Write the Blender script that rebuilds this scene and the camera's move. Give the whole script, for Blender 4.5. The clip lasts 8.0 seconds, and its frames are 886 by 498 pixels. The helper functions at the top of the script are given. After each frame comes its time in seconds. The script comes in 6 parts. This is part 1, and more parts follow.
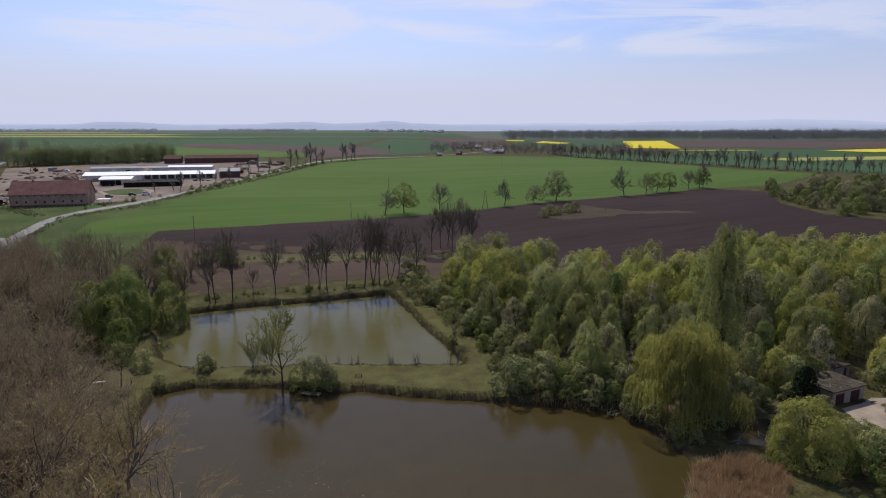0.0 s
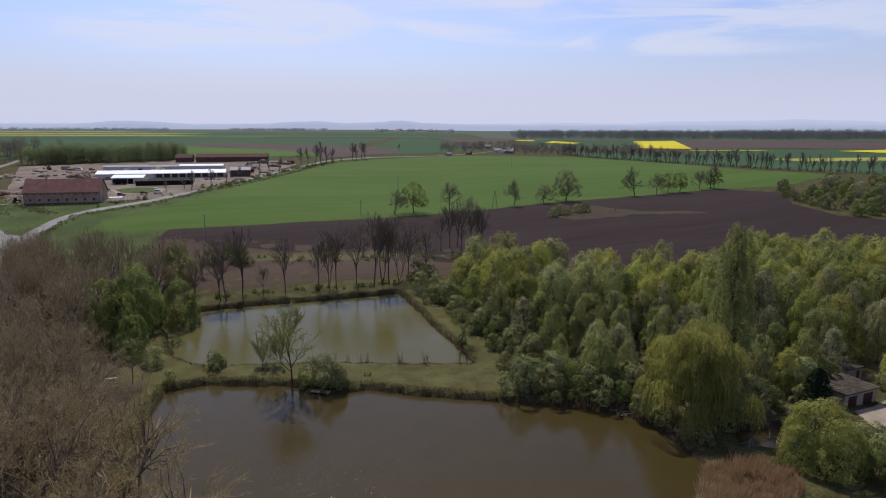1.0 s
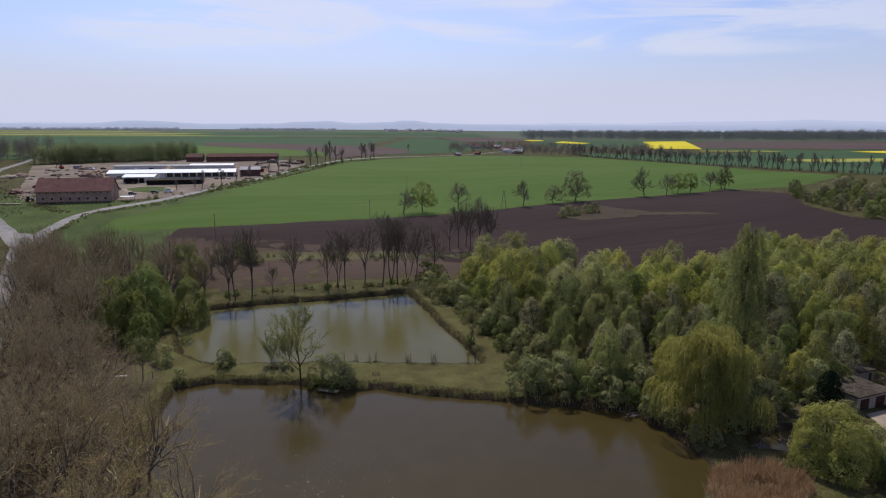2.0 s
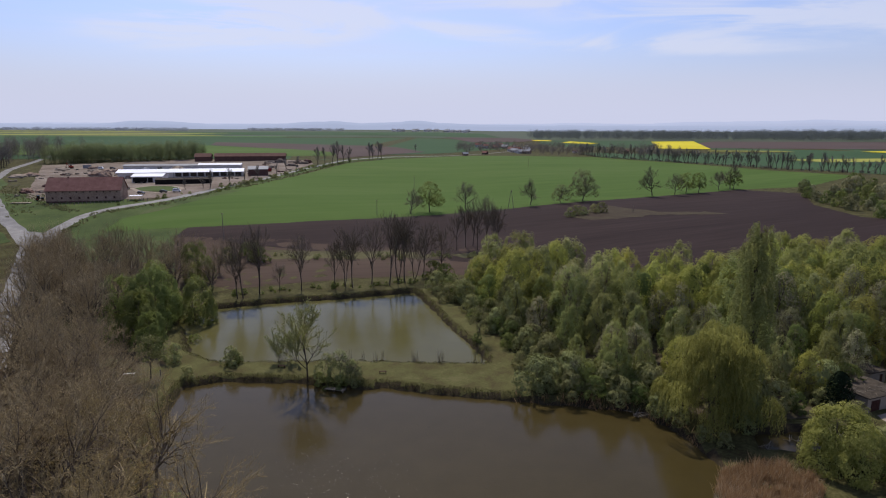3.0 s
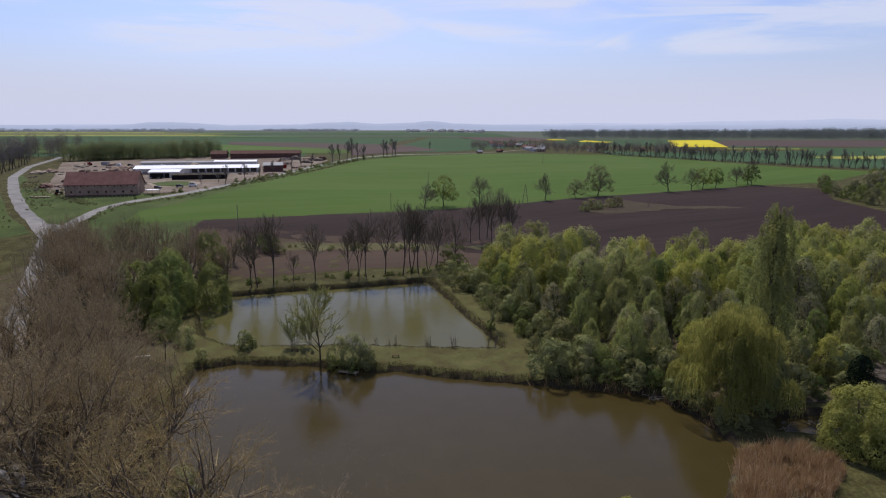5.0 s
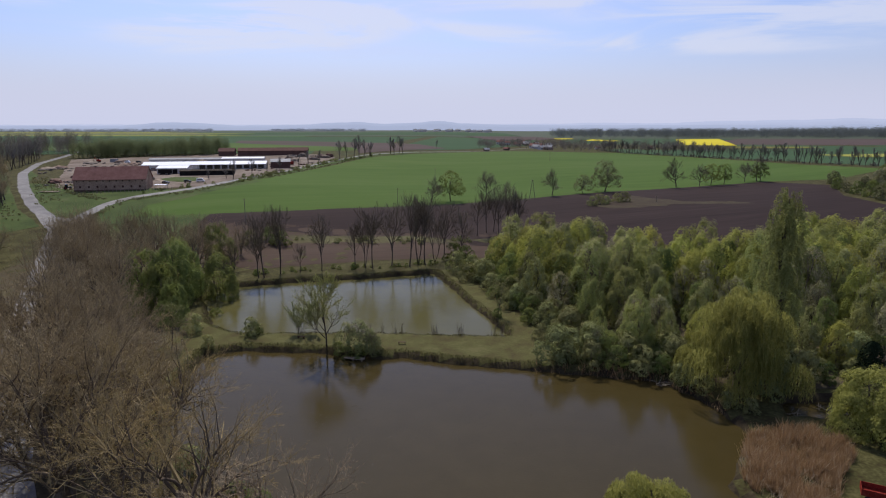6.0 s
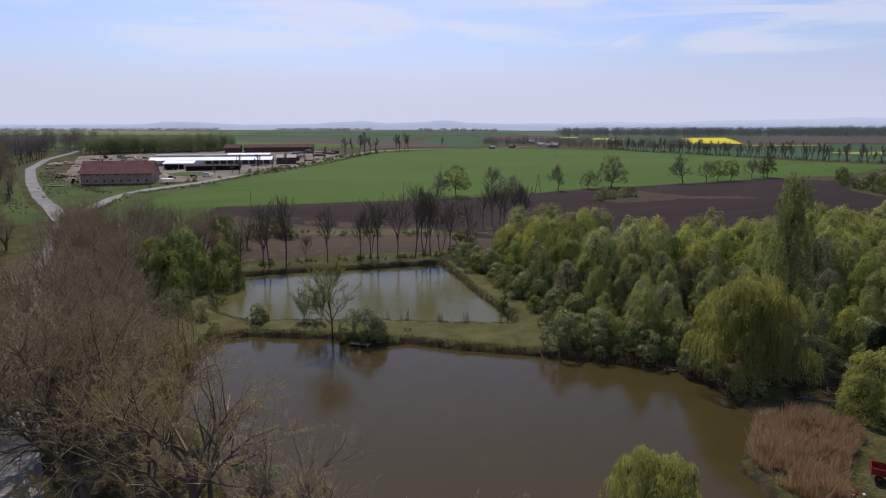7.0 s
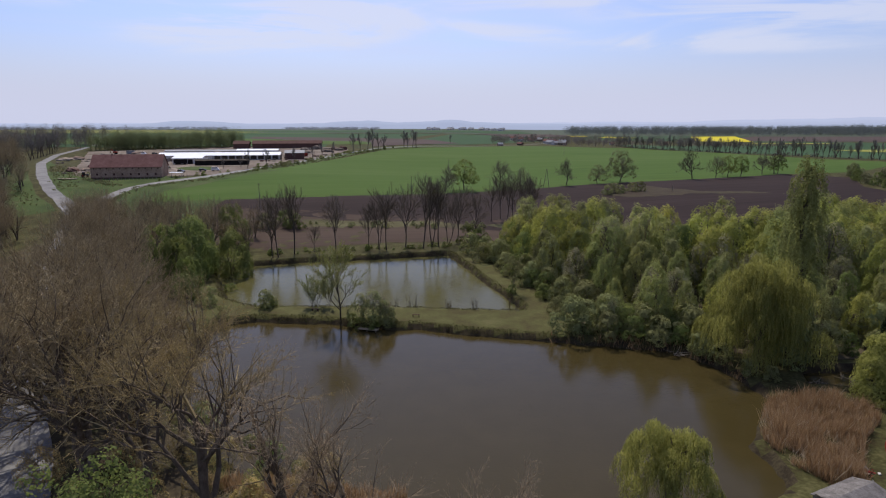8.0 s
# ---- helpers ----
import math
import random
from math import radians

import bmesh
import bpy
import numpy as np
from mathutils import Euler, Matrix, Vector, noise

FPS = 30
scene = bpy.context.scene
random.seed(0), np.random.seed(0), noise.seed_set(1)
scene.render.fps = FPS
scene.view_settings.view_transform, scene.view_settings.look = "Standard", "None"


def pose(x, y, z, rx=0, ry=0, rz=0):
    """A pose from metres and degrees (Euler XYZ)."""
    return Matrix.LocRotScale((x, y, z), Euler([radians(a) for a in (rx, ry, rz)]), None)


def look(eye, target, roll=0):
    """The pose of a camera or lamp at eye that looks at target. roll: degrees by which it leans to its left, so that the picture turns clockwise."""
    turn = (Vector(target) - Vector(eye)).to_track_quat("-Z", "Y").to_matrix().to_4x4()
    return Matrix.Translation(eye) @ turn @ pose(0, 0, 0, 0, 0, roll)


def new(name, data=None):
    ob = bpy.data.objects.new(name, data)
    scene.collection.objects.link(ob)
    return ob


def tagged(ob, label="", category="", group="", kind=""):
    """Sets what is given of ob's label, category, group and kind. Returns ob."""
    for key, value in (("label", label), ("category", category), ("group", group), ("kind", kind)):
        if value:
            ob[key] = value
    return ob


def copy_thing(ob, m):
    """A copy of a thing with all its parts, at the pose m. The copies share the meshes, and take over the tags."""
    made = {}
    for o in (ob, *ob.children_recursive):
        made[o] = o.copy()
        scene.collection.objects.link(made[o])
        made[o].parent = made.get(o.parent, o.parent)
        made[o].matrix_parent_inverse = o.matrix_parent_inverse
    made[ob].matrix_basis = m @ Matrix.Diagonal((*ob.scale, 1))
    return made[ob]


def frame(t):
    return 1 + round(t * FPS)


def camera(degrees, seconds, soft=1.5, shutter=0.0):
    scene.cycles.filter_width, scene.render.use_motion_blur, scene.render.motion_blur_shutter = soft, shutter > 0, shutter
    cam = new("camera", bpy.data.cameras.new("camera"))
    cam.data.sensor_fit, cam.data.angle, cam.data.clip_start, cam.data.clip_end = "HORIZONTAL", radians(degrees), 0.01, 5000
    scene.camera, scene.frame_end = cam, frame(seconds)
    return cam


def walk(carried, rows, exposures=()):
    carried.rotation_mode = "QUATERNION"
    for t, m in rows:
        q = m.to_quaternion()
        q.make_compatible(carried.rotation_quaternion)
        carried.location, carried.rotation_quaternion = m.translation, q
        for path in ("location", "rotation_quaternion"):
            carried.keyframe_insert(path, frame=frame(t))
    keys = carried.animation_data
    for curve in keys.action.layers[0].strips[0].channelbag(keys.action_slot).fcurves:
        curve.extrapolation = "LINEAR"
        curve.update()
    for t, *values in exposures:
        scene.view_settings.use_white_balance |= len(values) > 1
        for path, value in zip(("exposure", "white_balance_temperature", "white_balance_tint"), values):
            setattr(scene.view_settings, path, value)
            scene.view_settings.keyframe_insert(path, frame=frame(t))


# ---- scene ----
# ---- camera ----
cam = camera(70.8, 8.0, soft=1.1)
METRES, EYE, TILT, LEAN, TURN = 13.5, 55.2, -11.2, 0.0, 0.0
ROWS = [
    (0.0, 0.0, 0.0, 0.0, 0.0, 0.0, -0.0),
    (0.5, -0.0006, -0.001, -0.0033, 0.44, -0.02, -0.15),
    (1.0, -0.0067, -0.0018, -0.0076, 0.84, -0.03, -0.28),
    (1.5, -0.0076, -0.002, -0.0106, 1.25, -0.03, -0.39),
    (3.0, -0.0072, 0.0175, -0.0315, 2.29, -0.03, -0.62),
    (3.5, -0.0062, 0.0289, -0.0715, 2.56, -0.01, -0.59),
    (4.0, -0.002, 0.0417, -0.1328, 2.86, 0.02, -0.6),
    (5.5, 0.0194, 0.0796, -0.4202, 3.98, 0.05, -0.73),
    (6.0, 0.0225, 0.0893, -0.53, 4.25, 0.06, -0.75),
    (6.5, 0.0198, 0.0999, -0.639, 4.38, 0.05, -0.78),
    (7.0, 0.0118, 0.1125, -0.7499, 4.73, 0.04, -0.85),
    (7.5, 0.0029, 0.1296, -0.8608, 5.15, 0.01, -0.96),
    (8.0, -0.0077, 0.1489, -0.9735, 5.41, 0.0, -1.03),
]
walk(cam, [(t, pose(0, 0, EYE, TILT, LEAN, TURN) @ pose(METRES * x, METRES * y, METRES * z, 90 + pitch, roll, yaw)) for t, x, y, z, yaw, pitch, roll in ROWS],
     [(0.0, 0.0, 6500, 10), (8.0, 0.0, 6500, 10)])

# ---- light ----
SUN_UP, SUN_TURN = 52.0, -15.0   # degrees above the horizon, degrees to the right of +y
world = bpy.data.worlds.new("sky")
scene.world = world
world.use_nodes = True


def sky_nodes(nt):
    nt.nodes.clear()
    def n(kind, **kw):
        node = nt.nodes.new(kind)
        for k, v in kw.items():
            node.inputs[k].default_value = v
        return node
    out, bg = n("ShaderNodeOutputWorld"), n("ShaderNodeBackground", Strength=0.085)
    sky = n("ShaderNodeTexSky")
    sky.sky_type, sky.sun_disc = "NISHITA", False
    sky.sun_elevation, sky.sun_rotation = radians(SUN_UP), radians(SUN_TURN)
    sky.air_density, sky.dust_density, sky.ozone_density = 1.0, 2.0, 2.0
    co = n("ShaderNodeTexCoord")
    # thin high cloud: noise drawn out sideways over the sky's direction
    mp = n("ShaderNodeMapping", Scale=(1.5, 1.5, 9.0), Location=(0.9, 0.4, 0.55))
    cl = n("ShaderNodeTexNoise", Scale=1.1, Detail=7.0, Roughness=0.55, Distortion=0.6)
    ramp = n("ShaderNodeValToRGB")
    ramp.color_ramp.elements[0].position, ramp.color_ramp.elements[1].position = 0.34, 0.68
    sep = n("ShaderNodeSeparateXYZ")
    haze = n("ShaderNodeMapRange")
    haze.interpolation_type = "SMOOTHERSTEP"
    for k, v in (("From Min", 0.0), ("From Max", 0.16), ("To Min", 0.95), ("To Max", 0.12)):
        haze.inputs[k].default_value = v
    top = n("ShaderNodeMath")
    top.operation = "MAXIMUM"
    part_cloud = n("ShaderNodeMath")
    part_cloud.operation, part_cloud.inputs[1].default_value = "MULTIPLY", 0.5
    # two long streaks of brighter cloud, frayed by a finer noise
    wisp_map, wisp = n("ShaderNodeMapping", Scale=(2.2, 2.2, 15.0)), n("ShaderNodeTexNoise", Scale=1.4, Detail=7.0, Roughness=0.58, Distortion=0.7)
    wisp_ramp = n("ShaderNodeMapRange")
    for k, v in (("From Min", 0.38), ("From Max", 0.6), ("To Min", 0.1), ("To Max", 1.3)):
        wisp_ramp.inputs[k].default_value = v
    nt.links.new(co.outputs["Generated"], wisp_map.inputs["Vector"])
    nt.links.new(wisp_map.outputs["Vector"], wisp.inputs["Vector"])
    nt.links.new(wisp.outputs["Fac"], wisp_ramp.inputs["Value"])
    streaks = None
    for cx, cz, hx, hz, tilt in ((-0.32, 0.148, 0.24, 0.05, 3), (-0.3, 0.15, 0.3, 0.06, 7), (0.38, 0.15, 0.46, 0.06, -6), (-0.02, 0.142, 0.14, 0.018, -4), (0.2, 0.118, 0.3, 0.02, -3), (-0.6, 0.17, 0.2, 0.03, 5), (0.1, 0.185, 0.3, 0.015, 2)):
        at, turn_it, grow_it, ball = n("ShaderNodeVectorMath"), n("ShaderNodeMapping"), n("ShaderNodeMapping"), n("ShaderNodeTexGradient")
        at.operation, at.inputs[1].default_value = "SUBTRACT", (cx, 0, cz)
        turn_it.inputs["Rotation"].default_value = (0, radians(tilt), 0)
        grow_it.inputs["Scale"].default_value = (1 / hx, 0, 1 / hz)
        ball.gradient_type = "SPHERICAL"
        nt.links.new(co.outputs["Generated"], at.inputs[0])
        nt.links.new(at.outputs["Vector"], turn_it.inputs["Vector"])
        nt.links.new(turn_it.outputs["Vector"], grow_it.inputs["Vector"])
        nt.links.new(grow_it.outputs["Vector"], ball.inputs["Vector"])
        if streaks is None:
            streaks = ball.outputs["Fac"]
        else:
            add = n("ShaderNodeMath")
            nt.links.new(streaks, add.inputs[0])
            nt.links.new(ball.outputs["Fac"], add.inputs[1])
            streaks = add.outputs["Value"]
    frayed = n("ShaderNodeMath")
    frayed.operation, frayed.use_clamp = "MULTIPLY", True
    nt.links.new(streaks, frayed.inputs[0])
    nt.links.new(wisp_ramp.outputs["Result"], frayed.inputs[1])
    soft_edge = n("ShaderNodeMapRange")
    soft_edge.interpolation_type = "SMOOTHERSTEP"
    soft_edge.inputs["To Max"].default_value = 0.66
    nt.links.new(frayed.outputs["Value"], soft_edge.inputs["Value"])
    mix = n("ShaderNodeMix")
    mix.data_type = "RGBA"
    mix.inputs["B"].default_value = (7.2, 7.55, 9.75, 1)
    ln = nt.links.new
    ln(co.outputs["Generated"], mp.inputs["Vector"]); ln(mp.outputs["Vector"], cl.inputs["Vector"])
    ln(cl.outputs["Fac"], ramp.inputs["Fac"]); ln(ramp.outputs["Color"], part_cloud.inputs[0])
    ln(co.outputs["Generated"], sep.inputs["Vector"]); ln(sep.outputs["Z"], haze.inputs["Value"])
    ln(part_cloud.outputs["Value"], top.inputs[0]); ln(haze.outputs["Result"], top.inputs[1])
    tint = n("ShaderNodeMix")
    tint.data_type, tint.blend_type = "RGBA", "MULTIPLY"
    tint.inputs["Factor"].default_value, tint.inputs["B"].default_value = 1.0, (0.98, 1.12, 1.62, 1)
    ln(top.outputs["Value"], mix.inputs["Factor"]); ln(sky.outputs["Color"], tint.inputs["A"]); ln(tint.outputs["Result"], mix.inputs["A"])
    white = n("ShaderNodeMix")
    white.data_type = "RGBA"
    white.inputs["B"].default_value = (8.3, 8.6, 10.2, 1)
    ln(soft_edge.outputs["Result"], white.inputs["Factor"]); ln(mix.outputs["Result"], white.inputs["A"])
    ln(white.outputs["Result"], bg.inputs["Color"]); ln(bg.outputs["Background"], out.inputs["Surface"])


sky_nodes(world.node_tree)
sun = new("sun", bpy.data.lights.new("sun", "SUN"))
sun.data.energy, sun.data.angle, sun.data.color = 4.2, radians(0.6), (1.0, 0.93, 0.82)
sun.matrix_world = look((0, 0, 0), (math.sin(radians(-SUN_TURN)) * math.cos(radians(SUN_UP)), -math.cos(radians(SUN_TURN)) * math.cos(radians(SUN_UP)), -math.sin(radians(SUN_UP))))

# ---- materials ----
def material(name, tints, scale=1.0, fine=12.0, rough=0.9, bump=0.3, metal=0.0, spec=0.04, stretch=(1, 1, 1), by="noise", through_light=0.0, emit=0.0, bump_size=0.1, hue=0.0, value=0.0, turn=0.0):
    """A surface of several tints: coarse and fine noise (or each island's, each object's chance) choose among them."""
    m = bpy.data.materials.new(name)
    m.use_nodes = True
    nt = m.node_tree
    nt.nodes.clear()
    N, L = nt.nodes.new, nt.links.new
    out, pr = N("ShaderNodeOutputMaterial"), N("ShaderNodeBsdfPrincipled")
    pr.inputs["Roughness"].default_value, pr.inputs["Metallic"].default_value, pr.inputs["Specular IOR Level"].default_value = rough, metal, spec
    co, mp = N("ShaderNodeTexCoord"), N("ShaderNodeMapping")
    mp.inputs["Scale"].default_value = stretch
    way = N("ShaderNodeMapping")
    way.inputs["Rotation"].default_value = (0, 0, radians(turn))
    L(co.outputs["Object"], way.inputs["Vector"])
    L(way.outputs["Vector"], mp.inputs["Vector"])
    a, b = N("ShaderNodeTexNoise"), N("ShaderNodeTexNoise")
    for node, s, d in ((a, scale, 4.0), (b, fine, 3.0)):
        node.inputs["Scale"].default_value, node.inputs["Detail"].default_value, node.inputs["Roughness"].default_value = s, d, 0.6
        L(mp.outputs["Vector"], node.inputs["Vector"])
    mixf = N("ShaderNodeMix")
    mixf.inputs["Factor"].default_value = 0.4
    L(a.outputs["Fac"], mixf.inputs["A"])
    L(b.outputs["Fac"], mixf.inputs["B"])
    fac = mixf.outputs["Result"]
    lo, hi = 0.36, 0.64
    if by == "island":
        geo = N("ShaderNodeNewGeometry")
        fac, lo, hi = geo.outputs["Random Per Island"], 0.0, 1.0
    ramp = N("ShaderNodeValToRGB")
    els = ramp.color_ramp.elements
    while len(els) < len(tints):
        els.new(0.5)
    for i, c in enumerate(tints):
        els[i].position = lo + (hi - lo) * i / max(1, len(tints) - 1)
        els[i].color = (*c, 1)
    L(fac, ramp.inputs["Fac"])
    colour = ramp.outputs["Color"]
    if hue or value:
        info, hsv = N("ShaderNodeObjectInfo"), N("ShaderNodeHueSaturation")
        for sock, spread, mid, mul in (("Hue", hue, 0.5, 1.0), ("Value", value, 1.0, 7.31)):
            wrap, mr = N("ShaderNodeMath"), N("ShaderNodeMapRange")
            wrap.operation, wrap.inputs[1].default_value = "MULTIPLY", mul
            frac = N("ShaderNodeMath")
            frac.operation = "FRACT"
            L(info.outputs["Random"], wrap.inputs[0])
            L(wrap.outputs["Value"], frac.inputs[0])
            L(frac.outputs["Value"], mr.inputs["Value"])
            mr.inputs["To Min"].default_value, mr.inputs["To Max"].default_value = mid - spread, mid + spread
            L(mr.outputs["Result"], hsv.inputs[sock])
        L(colour, hsv.inputs["Color"])
        colour = hsv.outputs["Color"]
    L(colour, pr.inputs["Base Color"])
    if bump:
        bp = N("ShaderNodeBump")
        bp.inputs["Strength"].default_value, bp.inputs["Distance"].default_value = bump, bump_size
        L(b.outputs["Fac"], bp.inputs["Height"])
        L(bp.outputs["Normal"], pr.inputs["Normal"])
    surface = pr.outputs["BSDF"]
    if through_light:
        tr, mx = N("ShaderNodeBsdfTranslucent"), N("ShaderNodeMixShader")
        L(colour, tr.inputs["Color"])
        mx.inputs["Fac"].default_value = through_light
        L(surface, mx.inputs[1])
        L(tr.outputs["BSDF"], mx.inputs[2])
        surface = mx.outputs["Shader"]
    if emit:
        pr.inputs["Emission Strength"].default_value = emit
        L(colour, pr.inputs["Emission Color"])
    L(surface, out.inputs["Surface"])
    return m


GRASS = material("grass", [(0.032, 0.023, 0.012), (0.05, 0.048, 0.018), (0.088, 0.08, 0.034)], 0.2, 1.6, bump=0.8)
BANK = material("bank_grass", [(0.052, 0.042, 0.02), (0.064, 0.057, 0.023), (0.074, 0.074, 0.027), (0.098, 0.09, 0.039)], 0.25, 3.0, bump=0.6)
VERGE = material("verge_grass", [(0.036, 0.05, 0.018), (0.048, 0.068, 0.022), (0.062, 0.085, 0.027), (0.085, 0.09, 0.042)], 0.06, 1.2, bump=0.5)
CROP = material("young_crop", [(0.047, 0.081, 0.016), (0.054, 0.093, 0.0185), (0.063, 0.102, 0.023), (0.075, 0.109, 0.031)], 0.012, 0.12, bump=0.2, stretch=(0.12, 1, 1), turn=-32)
SOIL = material("ploughed_soil", [(0.021, 0.014, 0.0132), (0.029, 0.0195, 0.018), (0.041, 0.028, 0.0255)], 0.02, 0.35, bump=0.5, stretch=(0.06, 1, 1), turn=-30)
TILLED = material("tilled_soil", [(0.042, 0.028, 0.021), (0.06, 0.041, 0.031), (0.075, 0.053, 0.04)], 0.04, 0.5, bump=0.5, stretch=(0.05, 1, 1), turn=-17)
WEEDS = material("weedy_strip", [(0.042, 0.03, 0.024), (0.052, 0.042, 0.027), (0.075, 0.065, 0.037)], 0.05, 0.6, bump=0.5, stretch=(0.4, 1, 1))
FALLOW = material("fallow_weeds", [(0.05, 0.04, 0.026), (0.075, 0.068, 0.032), (0.11, 0.104, 0.05)], 0.08, 0.9, bump=0.5, stretch=(0.4, 1, 1))
TRACK = material("gravel_road", [(0.17, 0.16, 0.15), (0.22, 0.21, 0.2), (0.27, 0.26, 0.245)], 0.2, 4.0, bump=0.3)
ASPHALT = material("worn_asphalt", [(0.14, 0.135, 0.133), (0.19, 0.183, 0.18), (0.25, 0.24, 0.235)], 0.2, 4.0, bump=0.3)
YARD = material("dusty_yard", [(0.1, 0.076, 0.058), (0.158, 0.127, 0.103), (0.22, 0.184, 0.152)], 0.05, 0.6, bump=0.3)
CONCRETE = material("concrete", [(0.19, 0.155, 0.12), (0.245, 0.2, 0.155), (0.3, 0.25, 0.2)], 0.3, 5.0, bump=0.2)
RAPE = material("rape_blossom", [(0.4, 0.34, 0.02), (0.46, 0.39, 0.022), (0.5, 0.43, 0.04)], 0.01, 0.2, bump=0.2, stretch=(1, 0.4, 1))
RAPE_FAR = material("rape_strip", [(0.22, 0.22, 0.05), (0.27, 0.265, 0.06)], 0.005, 0.1, bump=0)
# Far fields: base colours slightly desaturated to stand for haze.
FAR_GREEN = material("far_green_field", [(0.055, 0.1, 0.036), (0.062, 0.115, 0.04)], 0.002, 0.02, bump=0, stretch=(0.3, 1, 1))
FAR_DARK = material("far_dark_green_field", [(0.034, 0.066, 0.03), (0.042, 0.078, 0.035)], 0.002, 0.02, bump=0, stretch=(0.3, 1, 1))
FAR_SOIL = material("far_soil", [(0.065, 0.047, 0.043), (0.085, 0.062, 0.055)], 0.003, 0.03, bump=0, stretch=(0.3, 1, 1))
FAR_PLAIN = material("far_plain", [(0.06, 0.075, 0.048), (0.07, 0.086, 0.06), (0.085, 0.095, 0.075)], 0.0012, 0.01, bump=0, stretch=(0.25, 1, 1))
HILL = material("haze_glow_hill", [(0.05, 0.06, 0.08), (0.055, 0.065, 0.085)], 0.001, 0.01, bump=0)
HILL_FAR = material("haze_glow_far_hill", [(0.05, 0.06, 0.08), (0.055, 0.065, 0.085)], 0.001, 0.01, bump=0)
# Distance haze is painted onto both ridges as blue emission.
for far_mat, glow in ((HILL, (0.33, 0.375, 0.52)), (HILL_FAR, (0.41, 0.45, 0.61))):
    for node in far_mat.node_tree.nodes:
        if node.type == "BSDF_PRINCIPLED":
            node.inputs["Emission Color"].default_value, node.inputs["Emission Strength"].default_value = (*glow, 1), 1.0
LEAF_PALE = material("pale_willow_leaves", [(0.175, 0.195, 0.08), (0.235, 0.25, 0.105), (0.3, 0.305, 0.14)], by="island", bump=0, through_light=0.5, hue=0.012, value=0.15, rough=0.7)
# Tints raised so that backlit near twigs look sunlit.
TWIG_PALE = material("pale_twigs_painted_sunlit", [(0.29, 0.215, 0.13), (0.36, 0.272, 0.168), (0.43, 0.33, 0.21)], by="island", bump=0, value=0.12)
TWIG_BROWN = material("red_brown_twigs", [(0.222, 0.171, 0.097), (0.28, 0.218, 0.124), (0.35, 0.275, 0.16)], by="island", bump=0, value=0.15)
LITTER = material("leaf_litter", [(0.045, 0.034, 0.022), (0.065, 0.052, 0.033), (0.085, 0.08, 0.036)], 0.12, 1.6, bump=0.6)
EARTH_BANK = material("bank_earth", [(0.02, 0.015, 0.01), (0.036, 0.028, 0.017), (0.06, 0.05, 0.026)], 0.5, 2.5, bump=0.8)
BARK = material("bark", [(0.065, 0.05, 0.039), (0.1, 0.079, 0.063), (0.145, 0.118, 0.094)], 1.5, 8.0, bump=0.6, value=0.2)
BARK_BROWN = material("brown_bark", [(0.085, 0.064, 0.046), (0.13, 0.1, 0.073), (0.18, 0.142, 0.105)], 1.5, 8.0, bump=0.6, value=0.2)
TWIG = material("twigs", [(0.13, 0.1, 0.06), (0.195, 0.15, 0.088), (0.27, 0.21, 0.125)], by="island", bump=0, value=0.2)
TWIG_GOLD = material("golden_twigs", [(0.235, 0.177, 0.09), (0.3, 0.228, 0.114), (0.372, 0.288, 0.148)], by="island", bump=0, value=0.2)
BUD = material("opening_buds", [(0.27, 0.2, 0.07), (0.35, 0.265, 0.1), (0.42, 0.32, 0.14)], by="island", bump=0, through_light=0.3, hue=0.01, value=0.2)
LEAF_W = material("willow_leaves", [(0.255, 0.262, 0.06), (0.302, 0.305, 0.073), (0.355, 0.35, 0.09)], by="island", bump=0, through_light=0.5, hue=0.018, value=0.25, rough=0.6)
LEAF_V = material("fresh_willow_leaves", [(0.212, 0.23, 0.076), (0.252, 0.27, 0.09), (0.298, 0.312, 0.108)], by="island", bump=0, through_light=0.5, hue=0.015, value=0.2, rough=0.6)
LEAF_S = material("sallow_leaves", [(0.12, 0.125, 0.06), (0.155, 0.16, 0.075), (0.2, 0.2, 0.1)], by="island", bump=0, through_light=0.35, hue=0.012, value=0.2, rough=0.7)
LEAF_T = material("catkin_leaves", [(0.2, 0.19, 0.1), (0.26, 0.25, 0.13), (0.34, 0.32, 0.185)], by="island", bump=0, through_light=0.35, hue=0.012, value=0.2, rough=0.7)
TWIG_GREY = material("grey_brown_twigs", [(0.1, 0.08, 0.058), (0.155, 0.126, 0.092), (0.225, 0.186, 0.14)], by="island", bump=0, value=0.2)
LEAF_Y = material("weeping_willow_leaves", [(0.225, 0.232, 0.06), (0.29, 0.293, 0.08), (0.365, 0.355, 0.112)], by="island", bump=0, through_light=0.58, hue=0.01, value=0.12, rough=0.6)
LEAF_P = material("poplar_leaves", [(0.185, 0.195, 0.066), (0.22, 0.23, 0.078), (0.262, 0.266, 0.094)], by="island", bump=0, through_light=0.45, rough=0.6)
LEAF_G = material("green_leaves", [(0.128, 0.153, 0.046), (0.151, 0.18, 0.053), (0.178, 0.205, 0.064)], by="island", bump=0, through_light=0.5, hue=0.015, value=0.2, rough=0.6)
LEAF_D = material("grey_green_leaves", [(0.182, 0.187, 0.073), (0.215, 0.22, 0.086), (0.252, 0.254, 0.104)], by="island", bump=0, through_light=0.3, hue=0.018, value=0.25, rough=0.7)
LEAF_FAR = material("far_leaves", [(0.1, 0.122, 0.058), (0.142, 0.165, 0.078), (0.195, 0.215, 0.11)], by="island", through_light=0.4, bump=0, value=0.15)
